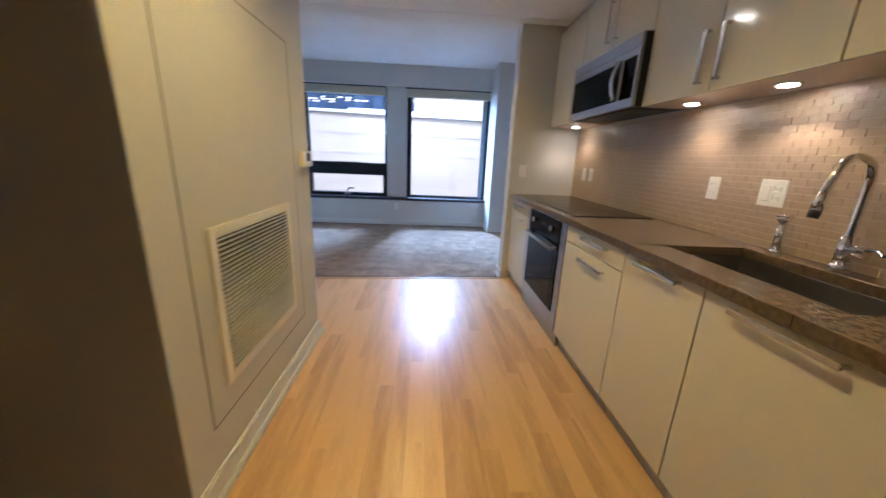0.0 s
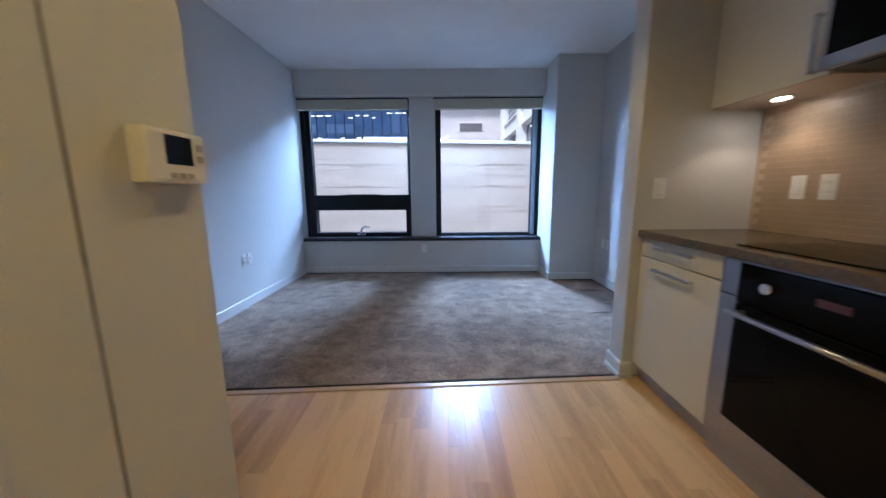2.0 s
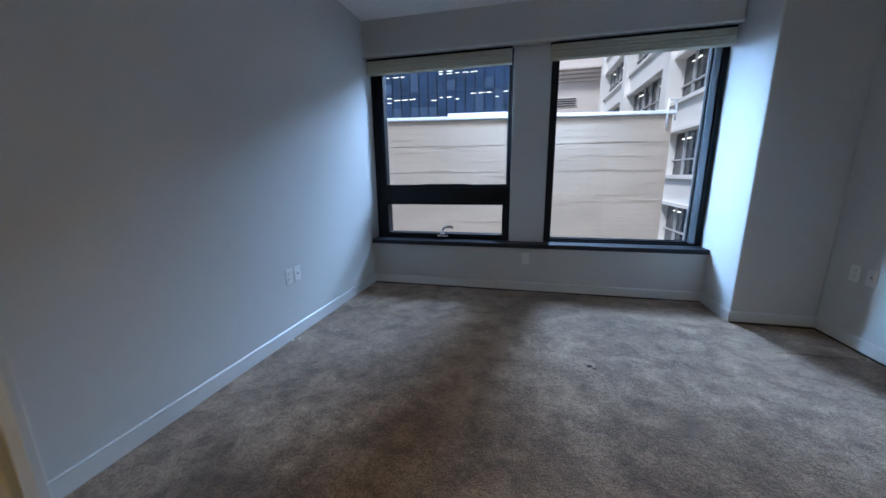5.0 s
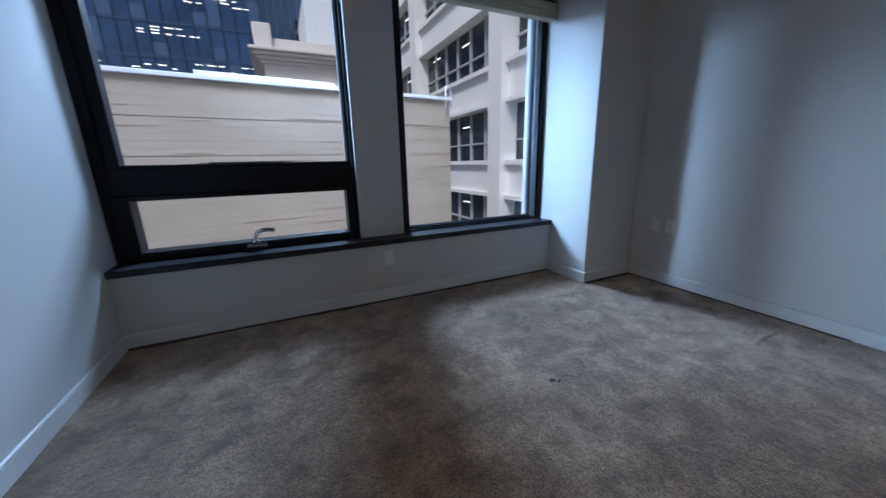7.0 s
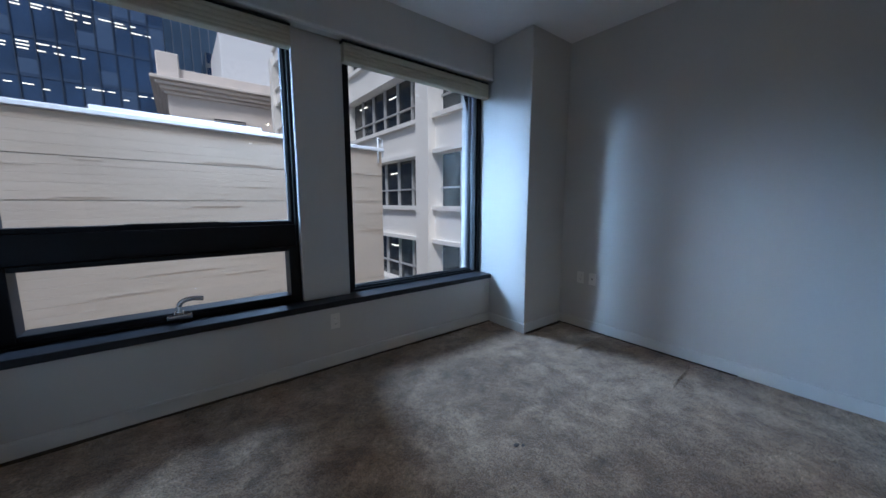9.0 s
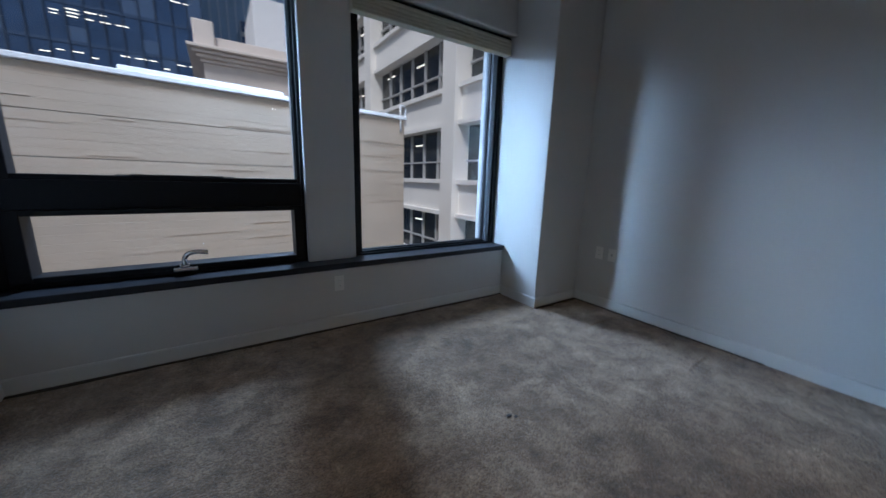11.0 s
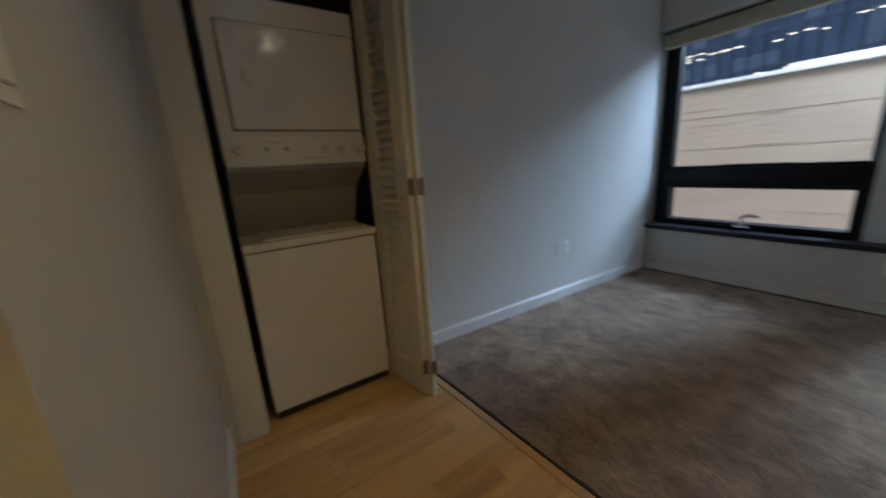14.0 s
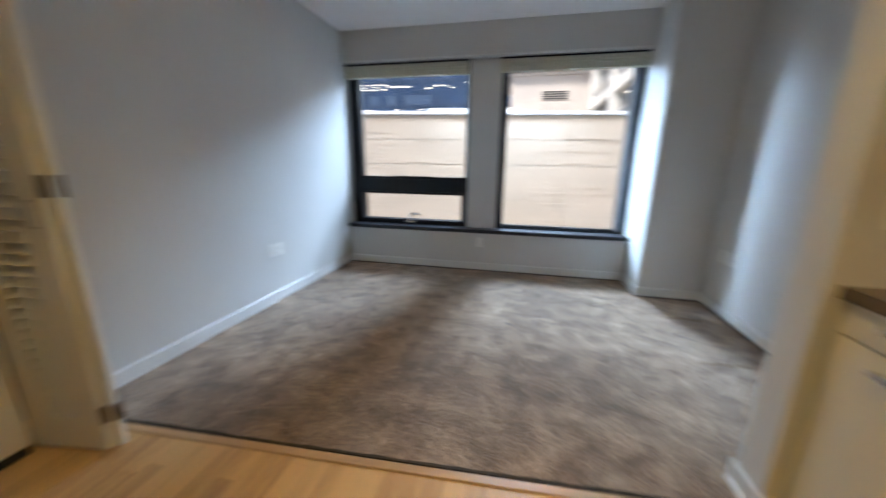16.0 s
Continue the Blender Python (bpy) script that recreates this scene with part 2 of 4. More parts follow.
ct.links.new(tuft.outputs[0], cbump.inputs["Height"])
cbump2 = ct.nodes.new("ShaderNodeBump")
cbump2.inputs["Strength"].default_value, cbump2.inputs["Distance"].default_value = 0.5, 0.02
ct.links.new(clump.outputs[0], cbump2.inputs["Height"])
ct.links.new(cbump2.outputs[0], cbump.inputs["Normal"])
ct.links.new(cbump.outputs[0], cb.inputs["Normal"])


def carpet():
    bm = bmesh.new()
    x0, x1, y1, n = XL - 0.16, XR, YW, 90
    grid = []
    for j in range(n + 1):
        row = []
        for i in range(n + 1):
            x = x0 + (x1 - x0) * i / n
            y = carpet_edge(x) + (y1 - carpet_edge(x)) * j / n
            row.append(bm.verts.new((x, y, 0.002 + 0.004 * noise.noise((x * 3, y * 3, 0)))))
        grid.append(row)
    for j in range(n):
        for i in range(n):
            bm.faces.new((grid[j][i], grid[j][i + 1], grid[j + 1][i + 1], grid[j + 1][i]))
    ob = finish("floor_carpet", bm, M_CARPET, smooth=True)
    return setting(ob, "worn beige-grey cut-pile carpet with trodden patches", "carpet")


carpet()
setting(blocks("floor_slab", [(-1.6, -1.2, -0.30, 3.6, 8.0, -0.02)], M_DARKGAP), "dark subfloor slab under the carpet and planks", "floor")

setting(blocks("ceiling_living", [(-0.8, YL + 0.13, ZC, 3.6, 8.0, ZC + 0.2)], M_CEIL), "white painted plaster ceiling of the living room", "ceiling")
setting(blocks("ceiling_kitchen", [(-1.6, -1.2, ZK, 3.6, YL + 0.12, ZK + 0.5), (XF, YL + 0.12, ZK, 3.6, YE + 0.12, ZK + 0.5)], M_CEIL, 0.004), "white painted dropped kitchen ceiling", "ceiling")
LEFT = pose(XL, YW, 0, 0, 0, -1.0)   # the left wall runs slightly askew; its local y points along it
lw = setting(blocks("wall_left", [(-0.15, -2.95, 0, 0, 0.5, ZC)], M_WALL), "white painted living room wall", "wall")
lw.matrix_world = LEFT
setting(blocks("wall_right", [(XR, YE, 0, XR + 0.15, 8.0, ZC)], M_WALL), "white painted living room wall", "wall")
setting(blocks("wall_stub", [(XS, YE, 0, XR, YE + 0.15, ZC)], M_WALL, 0.006), "white wall end between kitchen and living room", "wall")
setting(blocks("wall_window", [(XL, YW, 0, XC, 7.95, 0.455), (XL, YW, 2.365, XC, 7.95, ZC), (0.895, 7.61, 0.50, 1.245, 7.95, 2.365)], M_WALL, 0.004), "white painted window wall with a pier between two windows", "wall")
setting(blocks("column", [(XC, YC, 0, XR, 7.95, ZC)], M_WALL, 0.006), "white painted square corner column", "column")


def skirting(name, runs, h=0.095, t=0.013, material=None):
    bm = bmesh.new()
    for x0, y0, x1, y1 in runs:
        add_box(bm, (min(x0, x1), min(y0, y1), 0.0, max(x0, x1), max(y0, y1), h - 0.012), 0.0)
        add_box(bm, (min(x0, x1), min(y0, y1), h - 0.012, max(x0, x1), max(y0, y1), h), 0.004)
    return setting(finish(name, bm, material or M_TRIM), "white painted wooden baseboard along the wall", "baseboard")


T = 0.014
lb = skirting("baseboard_left", [(0, -2.87, T, 0)])
lb.matrix_world = LEFT
skirting("baseboard_living", [(XL + T, YW - T, XC - T, YW), (XC - T, YC - T, XC, YW), (XC, YC - T, XR - T, YC), (XR - T, YE + 0.15, XR, YC), (XS - T, YE + 0.15, XR - T, YE + 0.15 + T)])
skirting("baseboard_stub", [(XS - T, YE - T, XS, YE + 0.15), (XS, YE - T, XS + 0.058, YE)])

M_EDGE = mat("carpet_edge_brown", (0.045, 0.032, 0.018), 0.9, vary=0.3, scale=12)


def carpet_edge_strips():
    """Dark brown strips of uneven width along the baseboards and along the wood floor."""
    random.seed(31)
    bm = bmesh.new()

    def run(x0, y0, x1, y1, width, z):
        a, b = Vector((x0, y0, 0)), Vector((x1, y1, 0))
        along = (b - a).normalized()
        side = Vector((-along.y, along.x, 0))
        n = max(4, int((b - a).length / 0.06))
        pairs = []
        for i in range(n + 1):
            p = a.lerp(b, i / n)
            w = width * random.uniform(0.55, 1.25)
            pairs.append((bm.verts.new((p.x, p.y, z)), bm.verts.new((p.x + side.x * w, p.y + side.y * w, z)),
                          bm.verts.new((p.x + side.x * w, p.y + side.y * w, -0.004)), bm.verts.new((p.x, p.y, -0.004))))
        for p, q in zip(pairs, pairs[1:]):
            for k in range(4):
                bm.faces.new((p[k], q[k], q[(k + 1) % 4], p[(k + 1) % 4]))

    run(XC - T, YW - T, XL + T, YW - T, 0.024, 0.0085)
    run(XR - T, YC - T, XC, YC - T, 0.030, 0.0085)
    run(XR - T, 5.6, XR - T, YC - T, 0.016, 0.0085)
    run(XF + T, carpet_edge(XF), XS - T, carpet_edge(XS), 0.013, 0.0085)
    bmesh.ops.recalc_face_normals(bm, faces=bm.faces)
    setting(finish("carpet_gap", bm, M_EDGE), "dark brown strip along the carpet's edges", "carpet")


carpet_edge_strips()

# ---- windows ----


def window_left():
    w = thing("window_1", (0.15, 7.72, 0.5), "dark bronze window with a small hopper sash below", "window", kind="structure")
    b = (0.15, 7.72, 0.5)
    y0, y1 = 7.655, 7.775
    blocks("frame", [(XL, y0, 0.50, -0.545, y1, 2.365), (0.875, y0, 0.50, 0.895, y1, 2.365), (-0.545, y0, 0.50, 0.875, y1, 0.525),
                     (-0.545, y0, 2.32, 0.875, y1, 2.365), (-0.545, y0 + 0.01, 0.905, 0.875, y1, 1.06)], M_BRONZE, 0.003, b, w)
    blocks("upper_sash", [(-0.545, y0 + 0.03, 1.06, -0.478, y1, 2.32), (0.857, y0 + 0.03, 1.06, 0.875, y1, 2.32), (-0.478, y0 + 0.03, 1.06, 0.857, y1, 1.088)], M_BRONZE, 0.003, b, w)
    blocks("lower_sash", [(-0.545, y0 - 0.012, 0.525, -0.462, y1, 0.905), (0.818, y0 - 0.012, 0.525, 0.875, y1, 0.905),
                          (-0.462, y0 - 0.012, 0.525, 0.818, y1, 0.555), (-0.462, y0 - 0.012, 0.875, 0.818, y1, 0.905)], M_BRONZE, 0.004, b, w)
    g = blocks("pane", [(-0.478, 7.735, 1.088, 0.857, 7.741, 2.32)], M_PANE, 0, b, w)
    g.visible_shadow = False
    g = blocks("pane", [(-0.462, 7.735, 0.555, 0.818, 7.741, 0.875)], M_PANE, 0, b, w)
    g.visible_shadow = False
    blocks("track", [(-0.02, 7.648, 1.088, 0.42, 7.662, 1.097), (-0.08, 7.650, 1.090, -0.02, 7.660, 1.094), (0.42, 7.650, 1.090, 0.48, 7.660, 1.094)], M_BRONZE, 0.001, b, w)
    blocks("beading", [(0.846, 7.70, 1.088, 0.857, 7.734, 2.32)], M_REVEAL, 0.001, b, w)
    # cam handle of the hopper sash
    bm = bmesh.new()
    add_box(bm, (0.115, 7.612, 0.515, 0.240, 7.645, 0.548), 0.008, 2)
    add_box(bm, (0.150, 7.605, 0.545, 0.200, 7.640, 0.565), 0.006, 2)
    add_cyl(bm, (0.175, 7.622, 0.55), (0.175, 7.622, 0.60), 0.017, 0.013)
    finish("latch", bm, M_CHROME, b, w)
    tube("lever", [(0.175, 7.622, 0.600), (0.19, 7.618, 0.622), (0.235, 7.610, 0.638), (0.30, 7.604, 0.632)], 0.014, M_CHROME, b, w)
    return w


def window_right():
    w = thing("window_2", (1.95, 7.72, 0.5), "fixed dark bronze window with one large pane", "window", kind="structure")
    b = (1.95, 7.72, 0.5)
    y0, y1 = 7.655, 7.775
    blocks("frame", [(1.245, y0, 0.50, 1.295, y1, 2.365), (2.645, y0, 0.50, XC, y1, 2.365), (1.295, y0, 0.50, 2.645, y1, 0.515), (1.295, y0, 2.32, 2.645, y1, 2.365)], M_BRONZE, 0.003, b, w)
    blocks("sash", [(1.295, y0 + 0.02, 0.515, 1.318, y1, 2.32), (1.318, y0 + 0.02, 0.515, 2.59, y1, 0.532)], M_BRONZE, 0.003, b, w)
    # Side facing the sky's light, given a paler colour than the bronze sash.
    blocks("reveal", [(2.59, y0 + 0.02, 0.515, 2.645, y1, 2.32)], M_REVEAL, 0.003, b, w)
    blocks("beading", [(2.578, 7.70, 0.532, 2.59, 7.734, 2.32), (1.318, 7.70, 0.532, 2.575, 7.734, 0.540)], M_BRONZE, 0.001, b, w)
    g = blocks("pane", [(1.318, 7.735, 0.532, 2.59, 7.741, 2.32)], M_PANE, 0, b, w)
    g.visible_shadow = False
    return w


window_left()
window_right()
setting(blocks("window_sill", [(XL, 7.475, 0.455, XC, 7.80, 0.498)], M_SILL, 0.004), "dark stone window sill across both windows", "sill")
setting(blocks("window_trim", [(XL, 7.485, 2.352, XC, 7.52, 2.372)], M_TRIM, 0.004), "white strip along the foot of the bulkhead", "trim")


def shade(x0, x1):
    b = ((x0 + x1) / 2, 7.58, 2.36)
    s = thing("window_shade", b, "cream cellular shade drawn up under the bulkhead", "window shade", "window shades")
    blocks("headrail", [(x0, 7.545, 2.336, x1, 7.60, 2.352)], M_BRONZE, 0.003, b, s)
    bm = bmesh.new()
    for k in range(4):
        z = 2.225 + 0.0275 * k
        add_box(bm, (x0 + 0.004, 7.535 + 0.003 * (k % 2), z, x1 - 0.004, 7.595, z + 0.026), 0.008, 2)
    finish("cells", bm, M_SHADE, b, s)
    blocks("bottom_rail", [(x0 + 0.004, 7.530, 2.205, x1 - 0.004, 7.60, 2.225)], M_SHADE, 0.005, b, s)


shade(-0.585, 0.885)
shade(1.225, 2.675)


def wall_plate(name, m, gangs, label, kind="outlet"):
    """A plate on a wall; local x across, z up, y out of the wall. gangs: list of o (outlet), s (rocker), j (jack)."""
    p = thing(name, (0, 0, 0), label, "wall outlet" if kind == "outlet" else "light switch", "wall plates")
    w = 0.07 + 0.046 * (len(gangs) - 1)
    blocks("plate", [(-w / 2, 0, -0.057, w / 2, 0.006, 0.057)], M_PLATE, 0.003, (0, 0, 0), p, 2)
    for i, g in enumerate(gangs):
        x = (i - (len(gangs) - 1) / 2) * 0.046
        if g == "s":
            blocks("rocker", [(x - 0.0165, 0.0062, -0.033, x + 0.0165, 0.010, 0.033)], M_PLATE, 0.002, (0, 0, 0), p)
            blocks("slot", [(x - 0.0172, 0.0058, -0.0355, x + 0.0172, 0.0064, -0.0335)], M_APPLG, 0, (0, 0, 0), p)
        elif g == "o":
            blocks("receptacle", [(x - 0.0165, 0.0062, 0.006, x + 0.0165, 0.009, 0.034), (x - 0.0165, 0.0062, -0.034, x + 0.0165, 0.009, -0.006)], M_PLATE, 0.004, (0, 0, 0), p)
            blocks("slots", [(x + sx - 0.001, 0.0091, z - 0.004, x + sx + 0.001, 0.0094, z + 0.004) for sx in (-0.006, 0.006) for z in (0.022, -0.018)], M_BLACK, 0, (0, 0, 0), p)
        else:
            blocks("jack", [(x - 0.007, 0.0062, -0.007, x + 0.007, 0.009, 0.007)], M_APPLG, 0.002, (0, 0, 0), p)
    p.matrix_world = m
    return p


for y, g in ((6.09, "o"), (6.18, "j")):
    wall_plate("wall_outlet", LEFT @ pose(0, y - YW, 0.475, 0, 0, -90), [g], "white wall plate low on the living room wall")
wall_plate("wall_outlet", pose(1.075, YW, 0.345, 0, 0, 180), ["o"], "white wall outlet under the window sill")
for y, g in ((6.83, "o"), (6.71, "j")):
    wall_plate("wall_outlet", pose(XR, y, 0.50, 0, 0, 90), [g], "white wall plate low on the far wall")

# ---- structure: kitchen and closet ----
YN = 2.18   # near end of the closet block
setting(blocks("wall_closet_block", [(0.55, YN, 0, XCH, YCH, ZK), (-1.45, YCH - 0.12, 0, 0.55, YCH, ZK), (-0.5, YN, 0, 0.55, YN + 0.1, ZK)], M_WALL), "cream-lit white wall block beside the kitchen", "wall")
# The wall's dark colour imitates the hall's lack of light.
setting(blocks("wall_hall", [(-0.6, -1.2, 0, -0.5, YN + 0.1, ZK)], M_DARK), "hall wall coloured dark to stand in for shade", "wall")
setting(blocks("wall_back", [(-0.6, -1.2, 0, 3.2, -1.05, ZK)], M_WALL), "plain wall behind the kitchen", "wall")
setting(blocks("wall_kitchen", [(XK, -1.05, 0, XK + 0.2, YE, ZK)], M_WALL), "white kitchen wall behind the tiles", "wall")
skirting("baseboard_kitchen", [(XCH, YN, XCH + T, YCH + T), (XF - 0.02, YCH, XCH + T, YCH + T)], 0.10)
skirting("base_shoe", [(XCH + T, YN, XCH + T + 0.018, YCH + T + 0.018), (XS - T - 0.016, YE - T - 0.016, XS - T, YE + 0.15), (XS - T, YE - T - 0.016, XS + 0.055, YE - T)], 0.026)

setting(blocks("wall_laundry", [(-1.5, YCH, 0, -1.40, YL + 0.12, ZK), (-1.40, YL, 0, XF - 0.02, YL + 0.02, ZK), (XL - 0.25, YL, 0, XF - 0.02, YL + 0.13, ZC),
                                (XF - 0.12, 4.46, 0, XF, YL + 0.13, ZK), (XF - 0.12, YCH, 2.32, XF, 4.46, ZK), (XF - 0.12, YCH, 0, XF, 3.61, 2.32)], M_WALL, 0.003), "white walls round the laundry closet", "wall")
# Added inner skin whose dark colour holds the shade inside the closet.
setting(blocks("closet_lining", [(-1.40, YCH, 0.0, -1.39, YL, ZK), (-1.39, YL - 0.01, 0, XF - 0.12, YL, ZK), (-1.39, YCH, 0, XF - 0.12, YCH + 0.01, ZK), (-1.39, YCH + 0.01, ZK - 0.02, XF - 0.12, YL - 0.01, ZK - 0.004), (XF - 0.135, YCH + 0.01, 2.32, XF - 0.122, YL - 0.01, ZK - 0.02)], M_DARK), "added closet lining coloured dark to stand in for shade", "wall")
setting(blocks("door_casing", [(XF - 0.12, 3.61, 0, XF - 0.01, 3.672, 2.32), (XF - 0.01, 3.545, 0, XF + 0.012, 3.665, 2.39), (XF - 0.01, 3.665, 2.32, XF + 0.012, 4.46, 2.39), (XF - 0.01, 4.46, 0, XF + 0.012, 4.53, 2.39)], M_CASE, 0.004), "cream painted casing round the closet opening", "trim")
skirting("baseboard_closet", [(XF, 4.535, XF + T, YL + 0.13), (XL - 0.09, YL + 0.13, XF + T, YL + 0.13 + T)])


def louver_door(name, m):
    """A bifold leaf 0.36 wide; local x from the hinge side, y through its thickness, z up."""
    W, H, TH, SW = 0.345, 2.29, 0.028, 0.100
    d = thing(name, (0, 0, 0), "cream louvered bifold closet door, folded open", "closet door", "bifold leaves")
    blocks("stile", [(0, 0, 0.012, SW, TH, H)], M_CASE, 0.002, (0, 0, 0), d)
    blocks("stile", [(W - SW, 0, 0.012, W, TH, H)], M_CASE, 0.002, (0, 0, 0), d)
    blocks("rail", [(SW, 0.001, 0.012, W - SW, TH - 0.001, 0.17)], M_CASE, 0.002, (0, 0, 0), d)
    blocks("rail", [(SW, 0.001, H - 0.09, W - SW, TH - 0.001, H)], M_CASE, 0.002, (0, 0, 0), d)
    me = None
    n = 45
    for k in range(n):
        z = 0.19 + k * (H - 0.09 - 0.19) / n
        if me is None:
            bm = bmesh.new()
            add_box(bm, (SW, -0.023, -0.003, W - SW, 0.023, 0.003), 0.001)
            bmesh.ops.rotate(bm, verts=bm.verts, cent=(0, 0, 0), matrix=Matrix.Rotation(radians(57), 3, "X"))
            me = bpy.data.meshes.new("slat")
            bm.to_mesh(me)
            bm.free()
            me.materials.append(M_CASE)
        s = new("slat", me)
        s.parent, s.location = d, (0, TH / 2, z + 0.01)
    for z in (0.18, 1.15, 2.145):
        bm = bmesh.new()
        add_cyl(bm, (W + 0.004, TH, z - 0.042), (W + 0.004, TH, z + 0.042), 0.006, n=10)
        add_box(bm, (W - 0.002, -0.002, z - 0.040, W + 0.003, TH, z + 0.040), 0.001)
        finish("hinge", bm, M_HINGE, (0, 0, 0), d)
    d.matrix_world = m
    return d


leaf = louver_door("bifold_door", pose(-0.53, 4.37, 0.0, 0, 0, 9))
leaf2 = copy_thing(leaf, pose(-0.50, 4.408, 0.0, 0, 0, 8))
tube("pull", [(0.30, 0.0, 1.00), (0.30, -0.022, 1.005), (0.30, -0.024, 1.05), (0.30, -0.022, 1.095), (0.30, 0.0, 1.10)], 0.004, M_NICKEL, (0, 0, 0), leaf)


def laundry_centre():
    x, y0, y1 = -0.50, 3.71, 4.355
    b = (-1.0, (y0 + y1) / 2, 0)
    d = thing("laundry_centre", b, "cream stacked washer and dryer unit standing in the closet", "washer dryer")
    blocks("plinth", [(-1.32, y0 + 0.01, 0.0, x - 0.012, y1 - 0.01, 0.045)], M_BLACK, 0.003, b, d)
    blocks("washer_body", [(-1.32, y0, 0.045, x, y1, 0.895)], M_APPL, 0.012, b, d, 2)
    blocks("washer_top", [(-1.32, y0 - 0.003, 0.899, x + 0.006, y1 + 0.003, 0.938)], M_APPL, 0.010, b, d, 2)
    blocks("lid", [(-0.84, y0 + 0.09, 0.939, x - 0.02, y1 - 0.03, 0.949)], M_APPL, 0.004, b, d)
    # sloping recess behind the lid, and the dryer above
    bm = bmesh.new()
    prof = [(-1.32, 0.938), (-0.81, 0.938), (-0.70, 1.16), (-0.54, 1.265), (-0.54, 1.29), (-1.32, 1.29)]
    ring = [[bm.verts.new((px_, y, pz)) for px_, pz in prof] for y in (y0 + 0.004, y1 - 0.004)]
    bm.faces.new(ring[0])
    bm.faces.new(ring[1][::-1])
    for i in range(len(prof)):
        j = (i + 1) % len(prof)
        bm.faces.new((ring[0][j], ring[0][i], ring[1][i], ring[1][j]))
    bmesh.ops.recalc_face_normals(bm, faces=bm.faces)
    finish("recess", bm, M_APPLG, b, d)
    blocks("dryer_body", [(-1.32, y0, 1.29, x - 0.02, y1, 1.985)], M_APPL, 0.012, b, d, 2)
    blocks("control_panel", [(-0.60, y0 + 0.002, 1.285, x - 0.005, y1 - 0.002, 1.42)], M_APPL, 0.010, b, d, 2)
    blocks("dryer_door", [(x - 0.022, y0 + 0.062, 1.445, x - 0.004, y1 - 0.012, 1.875)], M_APPL, 0.010, b, d, 2)
    blocks("door_seam", [(x - 0.0215, y0 + 0.057, 1.440, x - 0.0185, y1 - 0.007, 1.880)], M_BLACK, 0.001, b, d)
    blocks("door_grip", [(x - 0.006, y0 + 0.13, 1.625, x + 0.004, y0 + 0.16, 1.705)], M_APPL, 0.004, b, d)
    for yy, r in ((y0 + 0.062, 0.036), (y0 + 0.44, 0.024), (y0 + 0.52, 0.020), (y1 - 0.035, 0.030)):
        rods("knob", [((x - 0.006, yy, 1.357), (x + 0.010, yy, 1.357), r, r), ((x + 0.010, yy, 1.357), (x + 0.028, yy, 1.357), r * 0.62, r * 0.5)], M_APPL, b, d)
        bm = bmesh.new()
        add_box(bm, (x + 0.0282, yy - 0.002, 1.359, x + 0.0288, yy + 0.002, 1.372))
        finish("pointer", bm, M_BLACK, b, d)
    for yy in (y0 + 0.175, y0 + 0.26):
        rods("button", [((x - 0.006, yy, 1.360), (x + 0.006, yy, 1.360), 0.011, 0.010)], M_APPLG, b, d, 12)
    blocks("caption", [(x - 0.0046, y0 + 0.32, 1.315, x - 0.0042, y0 + 0.43, 1.318), (x - 0.0046, y0 + 0.16, 1.39, x - 0.0042, y0 + 0.24, 1.393)], M_APPLG, 0, b, d)
    blocks("outline", [(x - 0.0005, y0 + 0.01, 0.893, x + 0.0008, y1 - 0.01, 0.897)], M_BLACK, 0, b, d)


laundry_centre()
wall_plate("light_switch", pose(0.738, YCH, 1.373, 0, 0, 0) @ Matrix.Scale(0.85, 4), ["s", "s"], "white double rocker switch on the closet wall", "switch")
wall_plate("light_switch", pose(2.555, YE, 1.135, 0, 0, 180), ["s"], "white rocker switch beside the kitchen counter", "switch")


def thermostat():
    b = (XCH, 3.42, 1.19)
    d = thing("thermostat", b, "cream programmable thermostat with a grey display", "thermostat")
    blocks("case", [(XCH, 3.345, 1.145, XCH + 0.030, 3.485, 1.235)], M_APPL, 0.008, b, d, 2)
    blocks("display", [(XCH + 0.0302, 3.385, 1.177, XCH + 0.0312, 3.445, 1.225)], M_BLACKGLASS, 0, b, d)
    for k in range(3):
        blocks("button", [(XCH + 0.030, 3.390 + 0.02 * k, 1.155, XCH + 0.033, 3.402 + 0.02 * k, 1.163)], M_APPLG, 0.001, b, d)
    for z in (1.19, 1.21):
        blocks("button", [(XCH + 0.030, 3.456, z - 0.006, XCH + 0.034, 3.470, z + 0.006)], M_APPLG, 0.001, b, d)


thermostat()


def access_panel():
    y0, y1, z0, z1 = 2.33, 3.255, 0.26, 1.76
    b = (XCH, 2.6, 0.26)
    d = thing("access_panel", b, "white painted access panel flush in the wall", "wall panel")
    g = 0.004
    blocks("panel", [(XCH, y0, z0, XCH + 0.0012, y1, z1)], M_WALL, 0.0004, b, d)
    blocks("seam", [(XCH, y1, z0, XCH + 0.0018, y1 + g, z1 + g), (XCH, y0 - g, z1, XCH + 0.0018, y1, z1 + g), (XCH, y0 - g, z0, XCH + 0.0018, y0, z1), (XCH, y0 - g, z0 - g, XCH + 0.0018, y1 + g, z0)], M_DARK, 0, b, d)


access_panel()


